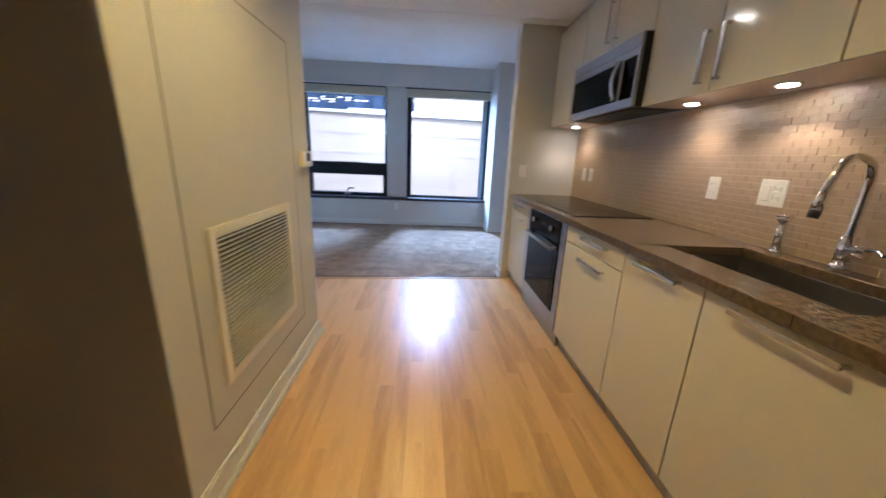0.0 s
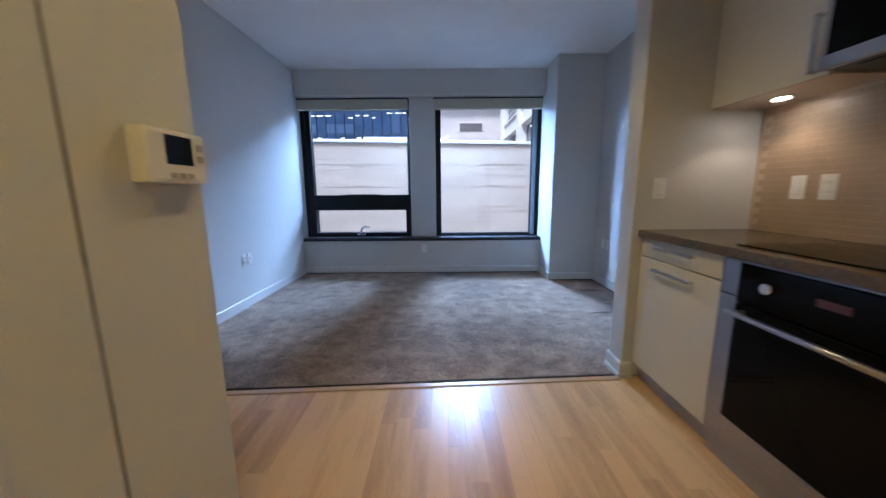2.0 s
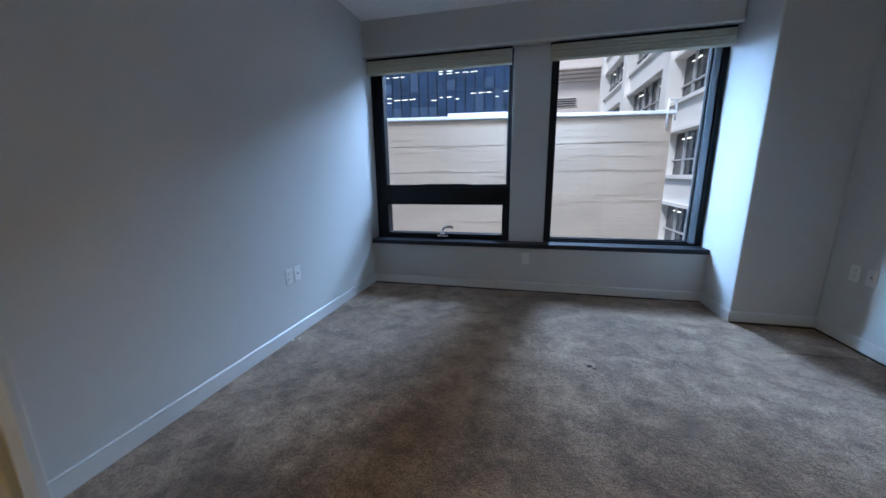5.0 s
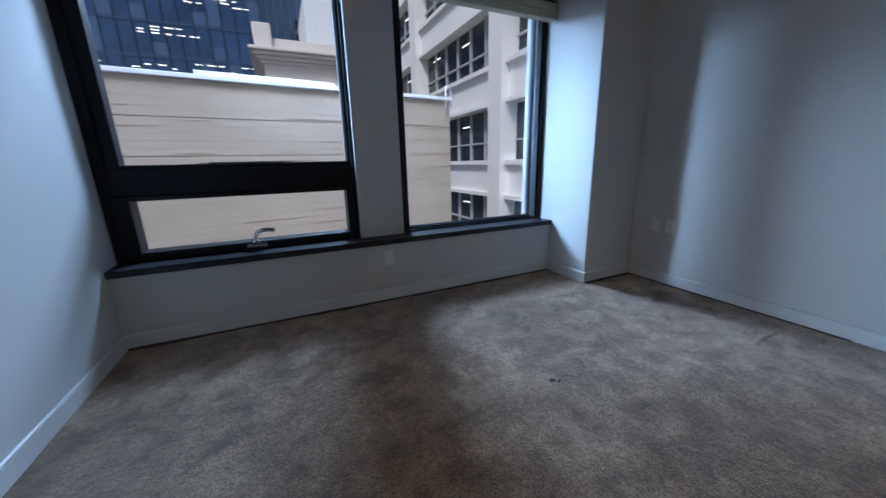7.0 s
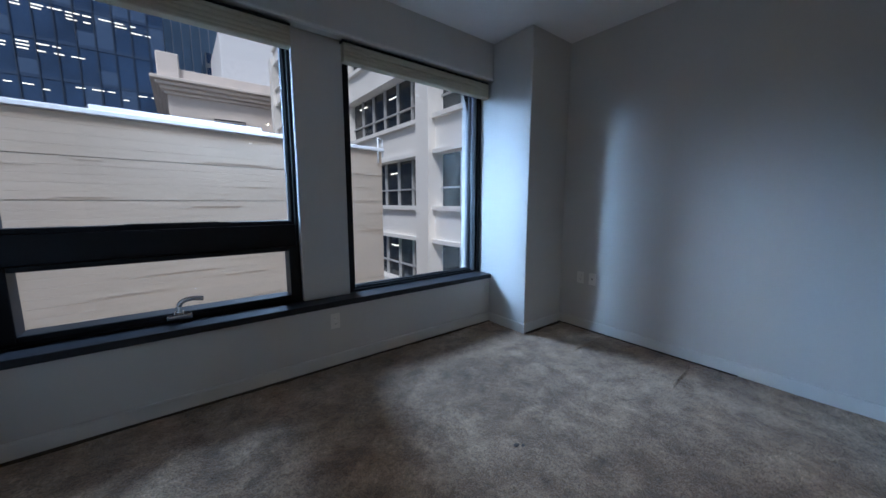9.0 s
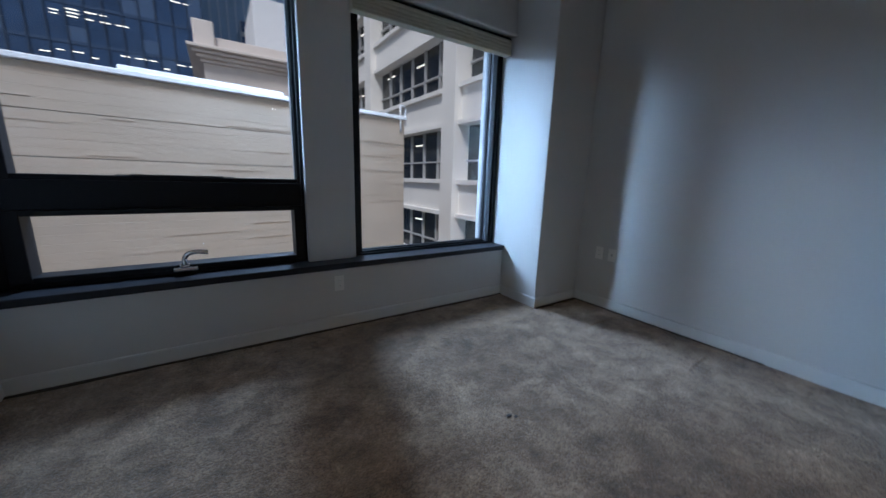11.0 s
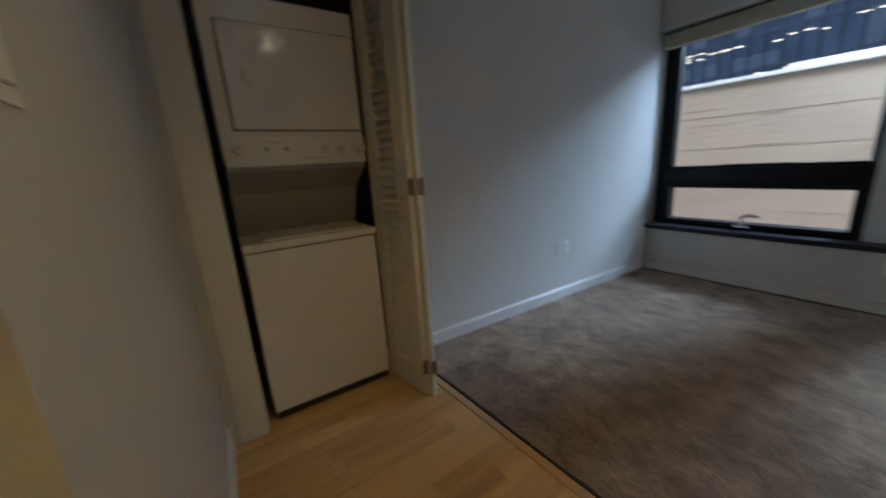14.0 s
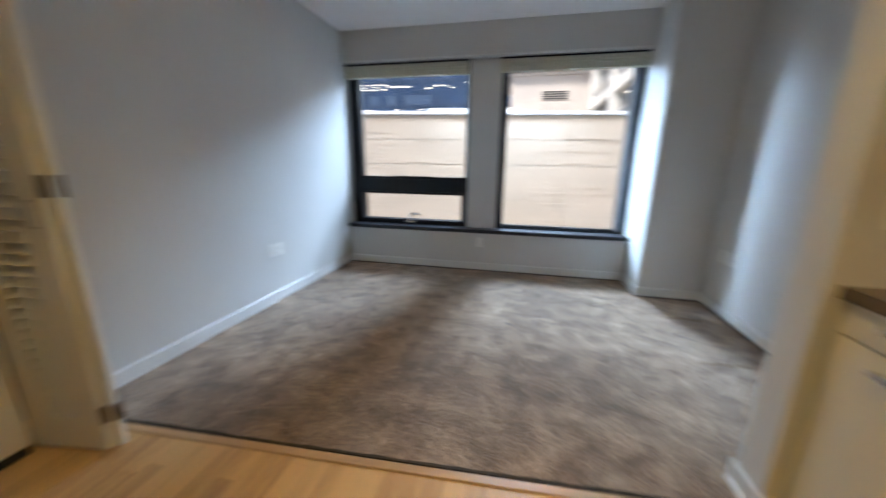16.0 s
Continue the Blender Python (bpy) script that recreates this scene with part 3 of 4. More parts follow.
def return_grille():
    y0, y1, z0, z1 = 2.425, 3.125, 0.365, 0.97
    x = XCH + 0.0014
    b = (x, (y0 + y1) / 2, z0)
    d = thing("return_air_grille", b, "white louvered return air grille in the wall panel", "air grille")
    f = 0.042
    blocks("frame", [(x, y0, z0, x + 0.012, y0 + f, z1), (x, y1 - f, z0, x + 0.012, y1, z1), (x, y0 + f, z0, x + 0.012, y1 - f, z0 + f), (x, y0 + f, z1 - f, x + 0.012, y1 - f, z1)], M_CASE, 0.003, b, d)
    blocks("backing", [(x, y0 + f, z0 + f, x + 0.0015, y1 - f, z1 - f)], M_BLACK, 0, b, d)
    bm = bmesh.new()
    add_box(bm, (-0.0085, -(y1 - y0) / 2 + f, -0.0022, 0.0085, (y1 - y0) / 2 - f, 0.0014))
    bmesh.ops.rotate(bm, verts=bm.verts, cent=(0, 0, 0), matrix=Matrix.Rotation(radians(-10), 3, "Y"))
    me = bpy.data.meshes.new("slat")
    bm.to_mesh(me)
    bm.free()
    me.materials.append(M_CASE)
    n = 30
    for k in range(n):
        s = new("slat", me)
        s.parent, s.location = d, (0.010, 0, f + (k + 0.5) * (z1 - z0 - 2 * f) / n)


return_grille()


def crumb(x, y, r, material, label):
    bm = bmesh.new()
    bmesh.ops.create_icosphere(bm, subdivisions=2, radius=r, matrix=Matrix.Translation((x, y, r * 0.5)) @ Matrix.Diagonal((1.5, 1, 0.55, 1)))
    for v in bm.verts:
        v.co += 0.35 * r * Vector((noise.noise(v.co * 60), noise.noise(v.co * 60 + Vector((5, 0, 0))), 0))
    return tagged(finish("debris", bm, material, (x, y, 0)), label, "debris", "crumbs on the carpet")


crumb(1.475, 6.10, 0.011, M_DARK, "dark brown crumb lying on the beige carpet")
crumb(1.50, 6.08, 0.008, M_DARK, "dark brown crumb lying on the beige carpet")
crumb(-0.60, 6.02, 0.011, M_PLATE, "white paint chip lying on the carpet by the wall")
crumb(-0.57, 6.06, 0.006, M_PLATE, "white paint chip lying on the carpet by the wall")


def carpet_ridge(x0, y0, x1, y1):
    bm = bmesh.new()
    n = 14
    rows_ = []
    for i in range(n + 1):
        t = i / n
        x, y = x0 + (x1 - x0) * t, y0 + (y1 - y0) * t + 0.008 * math.sin(7 * t)
        h = 0.010 * math.sin(math.pi * t) ** 0.5
        rows_.append([bm.verts.new((x, y + d, 0.003 + hh)) for d, hh in ((-0.018, -0.004), (-0.006, h * 0.8), (0.004, h), (0.016, -0.004))])
    for a, b in zip(rows_, rows_[1:]):
        for k in range(3):
            bm.faces.new((a[k], a[k + 1], b[k + 1], b[k]))
    bmesh.ops.recalc_face_normals(bm, faces=bm.faces)
    return setting(finish("carpet_ridge", bm, M_CARPET, smooth=True), "raised ripple in the beige carpet", "carpet")


carpet_ridge(2.69, 6.54, 3.25, 6.56)
carpet_ridge(2.68, 5.82, 3.24, 5.88)

# ---- kitchen units ----
XD = 2.485   # faces of the base doors
GAP = 0.0035


def bar_handle(parent, b, p, length, axis="y", out=0.032):
    """A square bar pull on two posts, centred at p on a door face."""
    x, y, z = p
    h = length / 2
    if axis == "y":
        bx = [(x - out, y - h, z - 0.009, x - out + 0.010, y + h, z + 0.009), (x - out, y - h, z - 0.006, x, y - h + 0.012, z + 0.006), (x - out, y + h - 0.012, z - 0.006, x, y + h, z + 0.006)]
    else:
        bx = [(x - out, y - 0.010, z - h, x - out + 0.010, y + 0.010, z + h), (x - out, y - 0.006, z - h, x, y + 0.006, z - h + 0.012), (x - out, y - 0.006, z + h - 0.012, x, y + 0.006, z + h)]
    return blocks("handle", bx, M_NICKEL, 0.0025, b, parent)


def base_unit(y0, y1, drawer, hlen, hy=None, top=0.865):
    b = (2.7, (y0 + y1) / 2, 0.0)
    u = thing("base_cabinet", b, "cream gloss base cabinet with satin bar handles", "kitchen cabinet", "base cabinets")
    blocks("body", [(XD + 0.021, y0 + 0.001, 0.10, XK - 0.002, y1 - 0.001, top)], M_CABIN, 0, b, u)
    blocks("toe_kick", [(XD + 0.045, y0 + 0.001, 0.0, XD + 0.06, y1 - 0.001, 0.10)], M_TOE, 0, b, u)
    yc = hy if hy is not None else (y0 + y1) / 2
    if drawer:
        blocks("drawer_front", [(XD, y0 + GAP, 0.760, XD + 0.02, y1 - GAP, 0.862)], M_CAB, 0.0015, b, u)
        bar_handle(u, b, (XD, yc, 0.825), hlen)
        blocks("door", [(XD, y0 + GAP, 0.102, XD + 0.02, y1 - GAP, 0.755)], M_CAB, 0.0015, b, u)
        bar_handle(u, b, (XD, yc, 0.705), hlen)
    else:
        blocks("door", [(XD, y0 + GAP, 0.102, XD + 0.02, y1 - GAP, 0.862)], M_CAB, 0.0015, b, u)
        bar_handle(u, b, (XD, yc, 0.838), hlen)


base_unit(4.157, YE - 0.001, True, 0.28)
base_unit(2.705, 3.343, True, 0.26, hy=2.975)
base_unit(2.257, 2.705, False, 0.25, top=0.66)
base_unit(1.75, 2.257, False, 0.28, top=0.66)


def oven():
    y0, y1 = 3.343, 4.157
    b = (2.7, (y0 + y1) / 2, 0.0)
    d = thing("wall_oven", b, "stainless steel built-in oven with black glass door", "oven")
    blocks("body", [(XD + 0.02, y0 + 0.002, 0.10, XK - 0.002, y1 - 0.002, 0.863)], M_BLACK, 0, b, d)
    blocks("toe_kick", [(XD + 0.02, y0 + 0.002, 0.0, XD + 0.05, y1 - 0.002, 0.10)], M_TOE, 0, b, d)
    e = 0.085
    blocks("side_trim", [(XD - 0.004, y0 + 0.002, 0.115, XD + 0.02, y0 + e, 0.715), (XD - 0.004, y1 - e, 0.115, XD + 0.02, y1 - 0.002, 0.715), (XD - 0.004, y0 + 0.002, 0.722, XD + 0.02, y0 + e, 0.860),
                         (XD - 0.004, y1 - e, 0.722, XD + 0.02, y1 - 0.002, 0.860), (XD - 0.004, y0 + e, 0.853, XD + 0.02, y1 - e, 0.860), (XD - 0.004, y0 + e, 0.115, XD + 0.02, y1 - e, 0.215)], M_STEEL, 0.002, b, d)
    blocks("door", [(XD - 0.010, y0 + e, 0.217, XD + 0.02, y1 - e, 0.695)], M_BLACKGLASS, 0.004, b, d)
    blocks("door_window", [(XD - 0.0115, y0 + e + 0.06, 0.27, XD - 0.0095, y1 - e - 0.06, 0.60)], M_BLACKGLASS, 0.0005, b, d)
    blocks("control_panel", [(XD - 0.010, y0 + e, 0.70, XD + 0.02, y1 - e, 0.852)], M_BLACKGLASS, 0.003, b, d)
    for yy in (y0 + e + 0.13, y1 - e - 0.13):
        rods("knob", [((XD - 0.010, yy, 0.785), (XD - 0.034, yy, 0.785), 0.021, 0.018)], M_CHROME, b, d)
    blocks("clock", [(XD - 0.0106, (y0 + y1) / 2 - 0.045, 0.775, XD - 0.0100, (y0 + y1) / 2 + 0.045, 0.80)], plain("oven_clock", (0.09, 0.03, 0.03), 0.2), 0, b, d)
    rods("handle", [((XD - 0.055, y0 + e + 0.015, 0.668), (XD - 0.055, y1 - e - 0.015, 0.668), 0.011, 0.011),
                    ((XD - 0.008, y0 + e + 0.04, 0.668), (XD - 0.055, y0 + e + 0.04, 0.668), 0.009, 0.009), ((XD - 0.008, y1 - e - 0.04, 0.668), (XD - 0.055, y1 - e - 0.04, 0.668), 0.009, 0.009)], M_STEELH, b, d)


oven()


def dishwasher():
    y0, y1 = 1.13, 1.745
    b = (2.7, (y0 + y1) / 2, 0.0)
    d = thing("dishwasher", b, "stainless steel dishwasher with a round bar handle", "dishwasher")
    blocks("body", [(XD + 0.02, y0, 0.0, XK - 0.002, y1, 0.863)], M_BLACK, 0, b, d)
    blocks("door", [(XD - 0.006, y0 + 0.006, 0.11, XD + 0.02, y1 - 0.012, 0.866)], M_STEEL, 0.006, b, d, 2)
    rods("handle", [((XD - 0.05, y0 + 0.05, 0.80), (XD - 0.05, y1 - 0.05, 0.80), 0.011, 0.011), ((XD, y0 + 0.08, 0.80), (XD - 0.05, y0 + 0.08, 0.80), 0.008, 0.008), ((XD, y1 - 0.08, 0.80), (XD - 0.05, y1 - 0.08, 0.80), 0.008, 0.008)], M_STEELH, b, d)


dishwasher()

# counter with a cut-out for the sink
SX0, SX1, SY0, SY1 = 2.62, 2.975, 1.98, 2.65
ctop = blocks("countertop", [(2.460, SY1, 0.866, XK - 0.001, YE - 0.001, 0.905), (2.460, 0.2, 0.866, XK - 0.001, SY0, 0.905), (2.460, SY0, 0.866, SX0, SY1, 0.905), (SX1, SY0, 0.866, XK - 0.001, SY1, 0.905)], M_STONE, 0.002, (2.7, 2.5, 0.866))
tagged(ctop, "polished brown quartz countertop over the base cabinets", "countertop")


def sink():
    b = (2.7, 2.48, 0.7)
    s = thing("kitchen_sink", b, "undermount stainless steel sink bowl", "sink")
    t = 0.012
    blocks("bowl", [(SX0 - t, SY0 - t, 0.68, SX1 + t, SY1 + t, 0.69), (SX0 - t, SY0 - t, 0.69, SX0, SY1 + t, 0.865), (SX1, SY0 - t, 0.69, SX1 + t, SY1 + t, 0.865), (SX0, SY0 - t, 0.69, SX1, SY0, 0.865), (SX0, SY1, 0.69, SX1, SY1 + t, 0.865)], M_SINK, 0.002, b, s)
    rods("drain", [((2.80, 2.33, 0.690), (2.80, 2.33, 0.694), 0.045, 0.04)], M_CHROME, b, s)


sink()


def faucet():
    x, y = 3.025, 2.34
    b = (x, y, 0.905)
    f = thing("kitchen_faucet", b, "chrome gooseneck kitchen faucet with side lever", "faucet")
    rods("base", [((x, y, 0.905), (x, y, 0.93), 0.030, 0.028), ((x, y, 0.93), (x, y, 1.03), 0.024, 0.022)], M_CHROME, b, f)
    pts = [(x, y, 1.02), (x, y, 1.17)] + [(x - 0.085 * (1 - math.cos(a)), y - 0.01 * a, 1.20 + 0.085 * math.sin(a)) for a in (0, 0.6, 1.2, 1.8, 2.4, 2.9)] + [(x - 0.185, y - 0.03, 1.15)]
    tube("spout", pts, 0.0125, M_CHROME, b, f)
    rods("nozzle", [((x - 0.180, y - 0.03, 1.17), (x - 0.192, y - 0.03, 1.115), 0.016, 0.017)], M_CHROME, b, f)
    rods("aerator", [((x - 0.192, y - 0.03, 1.115), (x - 0.196, y - 0.03, 1.09), 0.0165, 0.015)], M_BLACK, b, f)
    rods("lever_hub", [((x, y, 0.985), (x, y - 0.06, 0.985), 0.021, 0.019)], M_CHROME, b, f)
    tube("lever", [(x, y - 0.055, 0.99), (x - 0.01, y - 0.085, 1.0), (x - 0.03, y - 0.12, 0.99)], 0.006, M_CHROME, b, f)


faucet()


def soap_pump():
    x, y = 3.025, 2.565
    b = (x, y, 0.905)
    f = thing("side_spray", b, "chrome side spray standing in the countertop", "sink sprayer")
    rods("base", [((x, y, 0.905), (x, y, 0.925), 0.024, 0.02)], M_CHROME, b, f)
    rods("wand", [((x, y, 0.925), (x, y, 1.03), 0.016, 0.014), ((x, y, 1.03), (x, y, 1.055), 0.014, 0.028), ((x, y, 1.055), (x, y, 1.066), 0.028, 0.026)], M_CHROME, b, f)


soap_pump()


def strainer():
    x, y = 3.0, 2.10
    b = (x, y, 0.905)
    f = thing("sink_strainer", b, "black and chrome sink strainer lying on the counter", "sink strainer")
    rods("basket", [((x, y, 0.905), (x, y, 0.925), 0.045, 0.048)], M_BLACK, b, f)
    rods("knob", [((x, y, 0.925), (x, y, 0.955), 0.007, 0.007), ((x, y, 0.955), (x, y, 0.962), 0.020, 0.018)], M_BLACK, b, f)
    rods("cap", [((x + 0.03, y - 0.09, 0.905), (x + 0.03, y - 0.09, 0.965), 0.028, 0.026)], M_CHROME, b, f)


strainer()


def cooktop():
    b = (2.7, 4.0, 0.905)
    c = thing("cooktop", b, "black glass induction cooktop set on the counter", "cooktop")
    blocks("glass", [(2.535, 3.365, 0.9055, 3.045, 4.17, 0.911)], M_BLACKGLASS, 0.002, b, c)
    ring = plain("cooktop_ring", (0.06, 0.06, 0.065), 0.15)
    for x, y, r in ((2.66, 3.58, 0.09), (2.91, 3.58, 0.07), (2.66, 3.95, 0.07), (2.91, 3.95, 0.10)):
        bm = bmesh.new()
        bmesh.ops.create_circle(bm, segments=48, radius=r, matrix=Matrix.Translation((x, y, 0.9114)))
        inner = bmesh.ops.create_circle(bm, segments=48, radius=r - 0.003, matrix=Matrix.Translation((x, y, 0.9114)))
        bmesh.ops.bridge_loops(bm, edges=bm.edges[:])
        finish("zone_ring", bm, ring, b, c)


cooktop()

# wall cabinets
XU = 2.790


def wall_unit(y0, y1, z0, z1, doors, handles):
    b = (XK, (y0 + y1) / 2, z0)
    u = thing("wall_cabinet", b, "cream gloss wall cabinet with vertical bar handles", "kitchen cabinet", "wall cabinets")
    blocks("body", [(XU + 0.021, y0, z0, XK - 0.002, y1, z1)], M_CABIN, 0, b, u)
    for a, c in doors:
        blocks("door", [(XU, a + GAP, z0, XU + 0.02, c - GAP, z1)], M_CAB, 0.0015, b, u)
    for y, za, zb in handles:
        bar_handle(u, b, (XU, y, (za + zb) / 2), zb - za, "z")


wall_unit(4.165, YE - 0.001, ZU, 2.36, [(4.165, YE - 0.001)], [(4.215, 1.565, 1.78)])
wall_unit(3.295, 4.165, 1.945, 2.36, [(3.295, 3.73), (3.73, 4.165)], [(3.68, 2.01, 2.26), (3.78, 2.01, 2.26)])
wall_unit(2.335, 3.295, ZU, 2.36, [(2.825, 3.295), (2.335, 2.825)], [(2.875, 1.59, 1.805), (2.775, 1.59, 1.805)])
wall_unit(1.47, 2.335, ZU, 2.36, [(1.90, 2.335), (1.47, 1.90)], [(1.95, 1.59, 1.805), (1.85, 1.59, 1.805)])
wall_unit(0.6, 1.47, ZU, 2.36, [(0.6, 1.47)], [(1.40, 1.59, 1.805)])
setting(blocks("cabinet_filler", [(XU + 0.05, 0.6, 2.361, XK - 0.002, YE - 0.001, ZK - 0.001)], M_CAB), "cream filler between wall cabinets and ceiling", "trim")


def microwave():
    y0, y1, z0, z1, x = 3.30, 4.16, 1.555, 1.938, 2.735
    b = (2.8, (y0 + y1) / 2, z0)
    d = thing("microwave", b, "stainless over-the-range microwave with black glass door", "microwave")
    blocks("body", [(x + 0.02, y0 + 0.002, z0 + 0.004, XK - 0.003, y1 - 0.002, z1)], M_BLACK, 0.002, b, d)
    blocks("vent_strip", [(x, y0, z1 - 0.075, x + 0.02, y1, z1)], M_STEELH, 0.004, b, d)
    blocks("frame", [(x, y0, z0, x + 0.02, y1, z0 + 0.05), (x, y1 - 0.018, z0 + 0.05, x + 0.02, y1, z1 - 0.077), (x, y0, z0 + 0.05, x + 0.02, y0 + 0.024, z1 - 0.077), (x, y0 + 0.024, z1 - 0.112, x + 0.02, y1 - 0.018, z1 - 0.077), (x, y0 + 0.155, z0 + 0.05, x + 0.02, y0 + 0.185, z1 - 0.112)], M_STEELH, 0.003, b, d)
    blocks("door_glass", [(x + 0.004, y0 + 0.185, z0 + 0.05, x + 0.02, y1 - 0.018, z1 - 0.112)], M_BLACKGLASS, 0.001, b, d)
    blocks("keypad", [(x + 0.004, y0 + 0.024, z0 + 0.05, x + 0.02, y0 + 0.155, z1 - 0.112)], M_BLACKGLASS, 0.001, b, d)
    bm = bmesh.new()
    n, rings = 16, []
    for k in range(n + 1):
        a = k / n
        zz, o = z0 + 0.055 + a * (z1 - z0 - 0.16), 0.016 + 0.030 * math.sin(math.pi * a)
        rings.append([bm.verts.new((x - o + dx, y0 + dy, zz)) for dx, dy in ((0.012, 0.170), (0.003, 0.170), (0, 0.176), (0, 0.206), (0.003, 0.212), (0.012, 0.212))])
    for r0, r1 in zip(rings, rings[1:]):
        for q in range(6):
            bm.faces.new((r0[q], r0[(q + 1) % 6], r1[(q + 1) % 6], r1[q]))
    bm.faces.new(rings[0][::-1])
    bm.faces.new(rings[-1])
    bmesh.ops.recalc_face_normals(bm, faces=bm.faces)
    add_box(bm, (x - 0.024, y0 + 0.176, z0 + 0.055, x, y0 + 0.206, z0 + 0.075), 0.002)
    add_box(bm, (x - 0.024, y0 + 0.176, z1 - 0.125, x, y0 + 0.206, z1 - 0.105), 0.002)
    finish("handle", bm, M_NICKEL, b, d, True)
    blocks("underside_vent", [(x + 0.06, y0 + 0.08, z0 - 0.001, XK - 0.08, y1 - 0.08, z0 + 0.003)], M_BLACK, 0, b, d)


microwave()


def downlight(x, y, z, r, group, label):
    b = (x, y, z)
    d = thing("recessed_downlight", b, label, "downlight", group)
    bm = bmesh.new()
    add_cyl(bm, (x, y, z - 0.006), (x, y, z), r, r * 1.05, n=32)
    finish("ring", bm, M_CHROME, b, d, True)
    bm = bmesh.new()
    add_cyl(bm, (x, y, z - 0.0075), (x, y, z - 0.0062), r * 0.72, r * 0.72, n=32)
    finish("lens", bm, M_LAMP, b, d)


for y in (1.5, 2.62, 3.10, 4.50):
    downlight(2.94, y, ZU, 0.042, "cabinet downlights", "small round chrome downlight under the wall cabinet, lit")
for x, y in CEIL_SPOTS:
    downlight(x, y, ZK, 0.065, "ceiling downlights", "round recessed ceiling downlight, lit")

for y, g in ((4.49, ["s"]), (4.357, ["o"]), (3.0, ["o"])):
    wall_plate("wall_outlet", pose(XK - 0.006, y, 1.135, 0, 0, 90), g, "cream wall plate on the tiled backsplash")
wall_plate("wall_outlet", pose(XK - 0.006, 2.69, 1.14, 0, 0, 90), ["o", "s"], "cream double wall plate on the tiled backsplash")

# ---- outside ----
M_BEIGE = mat("painted_block_wall", (0.50, 0.40, 0.30), 0.8, vary=0.10, scale=0.8, fine=9, stretch=(1, 1, 3), bump=0.15, bump_scale=7, dist=0.03)
M_CONC = mat("pale_concrete", (0.86, 0.83, 0.78), 0.8, vary=0.08, scale=0.6, fine=12, bump=0.1)
M_COPE = mat("white_coping", (0.88, 0.88, 0.88), 0.5, vary=0.05)
M_CREAM = mat("cream_stone", (0.80, 0.72, 0.65), 0.8, vary=0.12, scale=0.5, fine=8, bump=0.2)
M_OGLASS = mat("office_glass", (0.02, 0.025, 0.03), 0.06, vary=0.6, scale=0.35)
M_BLUE = mat("blue_curtain_glass", (0.035, 0.07, 0.15), 0.08, vary=0.5, scale=0.22)
M_PALEGL = mat("pale_blue_glass", (0.35, 0.48, 0.62), 0.12, vary=0.15, scale=0.2)
M_MULL = plain("office_mullion", (0.45, 0.45, 0.45), 0.5)
M_STRIP = plain("office_tube_lamp", (1.0, 0.90, 0.72), 0.5, 0, 2.2)
M_GROUND = mat("alley_asphalt", (0.06, 0.06, 0.065), 0.9, vary=0.2)

setting(blocks("ground", [(-250, -250, -9.2, 250, 250, -9.0)], M_GROUND), "dark asphalt ground of the alley far below", "ground")


def block_wall():
    b = (-4, 13, -9)
    h = thing("neighbour_wall", b, "beige painted block wall with white coping across the alley", "building")
    YB, ZT = 12.0, 2.32
    random.seed(21)
    body = []
    courses = [-9.0, -4.3, -2.2, -0.45, 1.24, 1.79, ZT]
    for z0, z1 in zip(courses, courses[1:]):
        n = max(1, round((z1 - z0) / 0.118)) if z0 > -3 else 1
        for i in range(n):
            p = random.uniform(0, 0.0012) if n > 1 else 0
            body.append((-14, YB - p, z0 + (z1 - z0) * i / n + (0.006 if i == 0 else 0.0006), 3.92 + p, 15.5, z0 + (z1 - z0) * (i + 1) / n - (0.006 if i == n - 1 else 0.0006)))
    blocks("wall", body, M_BEIGE, 0.0015, b, h)
    blocks("joint", [(-14, YB + 0.025, -9, 3.895, 15.4, ZT - 0.02)], mat("wall_joint", (0.36, 0.33, 0.28), 0.9, vary=0.1), 0, b, h)
    blocks("coping", [(-14, YB - 0.05, ZT, 3.97, YB + 0.30, ZT + 0.07), (3.65, YB + 0.30, ZT, 3.97, 15.5, ZT + 0.06)], M_COPE, 0.01, b, h)
    blocks("raised_coping", [(-0.55, YB + 0.02, ZT + 0.07, 1.5, YB + 0.26, ZT + 0.14)], M_COPE, 0.01, b, h)
    rods("pipe", [((3.80, YB - 0.04, ZT - 0.25), (3.80, YB - 0.04, ZT + 0.28), 0.015, 0.015), ((3.80, YB - 0.04, ZT + 0.28), (4.02, YB + 0.1, ZT + 0.28), 0.015, 0.015), ((4.02, YB + 0.1, ZT + 0.28), (4.02, YB + 0.1, ZT - 0.1), 0.015, 0.015)], M_COPE, b, h, 8)
    # runs of block courses, slightly proud or sunk
    random.seed(4)
    bm = bmesh.new()
    for k in range(100):
        x, z = random.uniform(-6, 3.5), random.uniform(-2.2, 2.3)
        w = random.uniform(0.15, 1.0)
        add_box(bm, (x, YB - random.uniform(0.0045, 0.0075), z, min(3.9, x + w), YB + 0.01, z + random.uniform(0.008, 0.022)))
    finish("paint_ridges", bm, M_BEIGE, b, h)
    # the wall stands slightly askew to the alley, turning about its end
    h.matrix_world = pose(3.85, 12.0, 0, 0, 0, 7.5) @ pose(b[0] - 3.92, b[1] - 12.0, b[2])
    return h


block_wall()


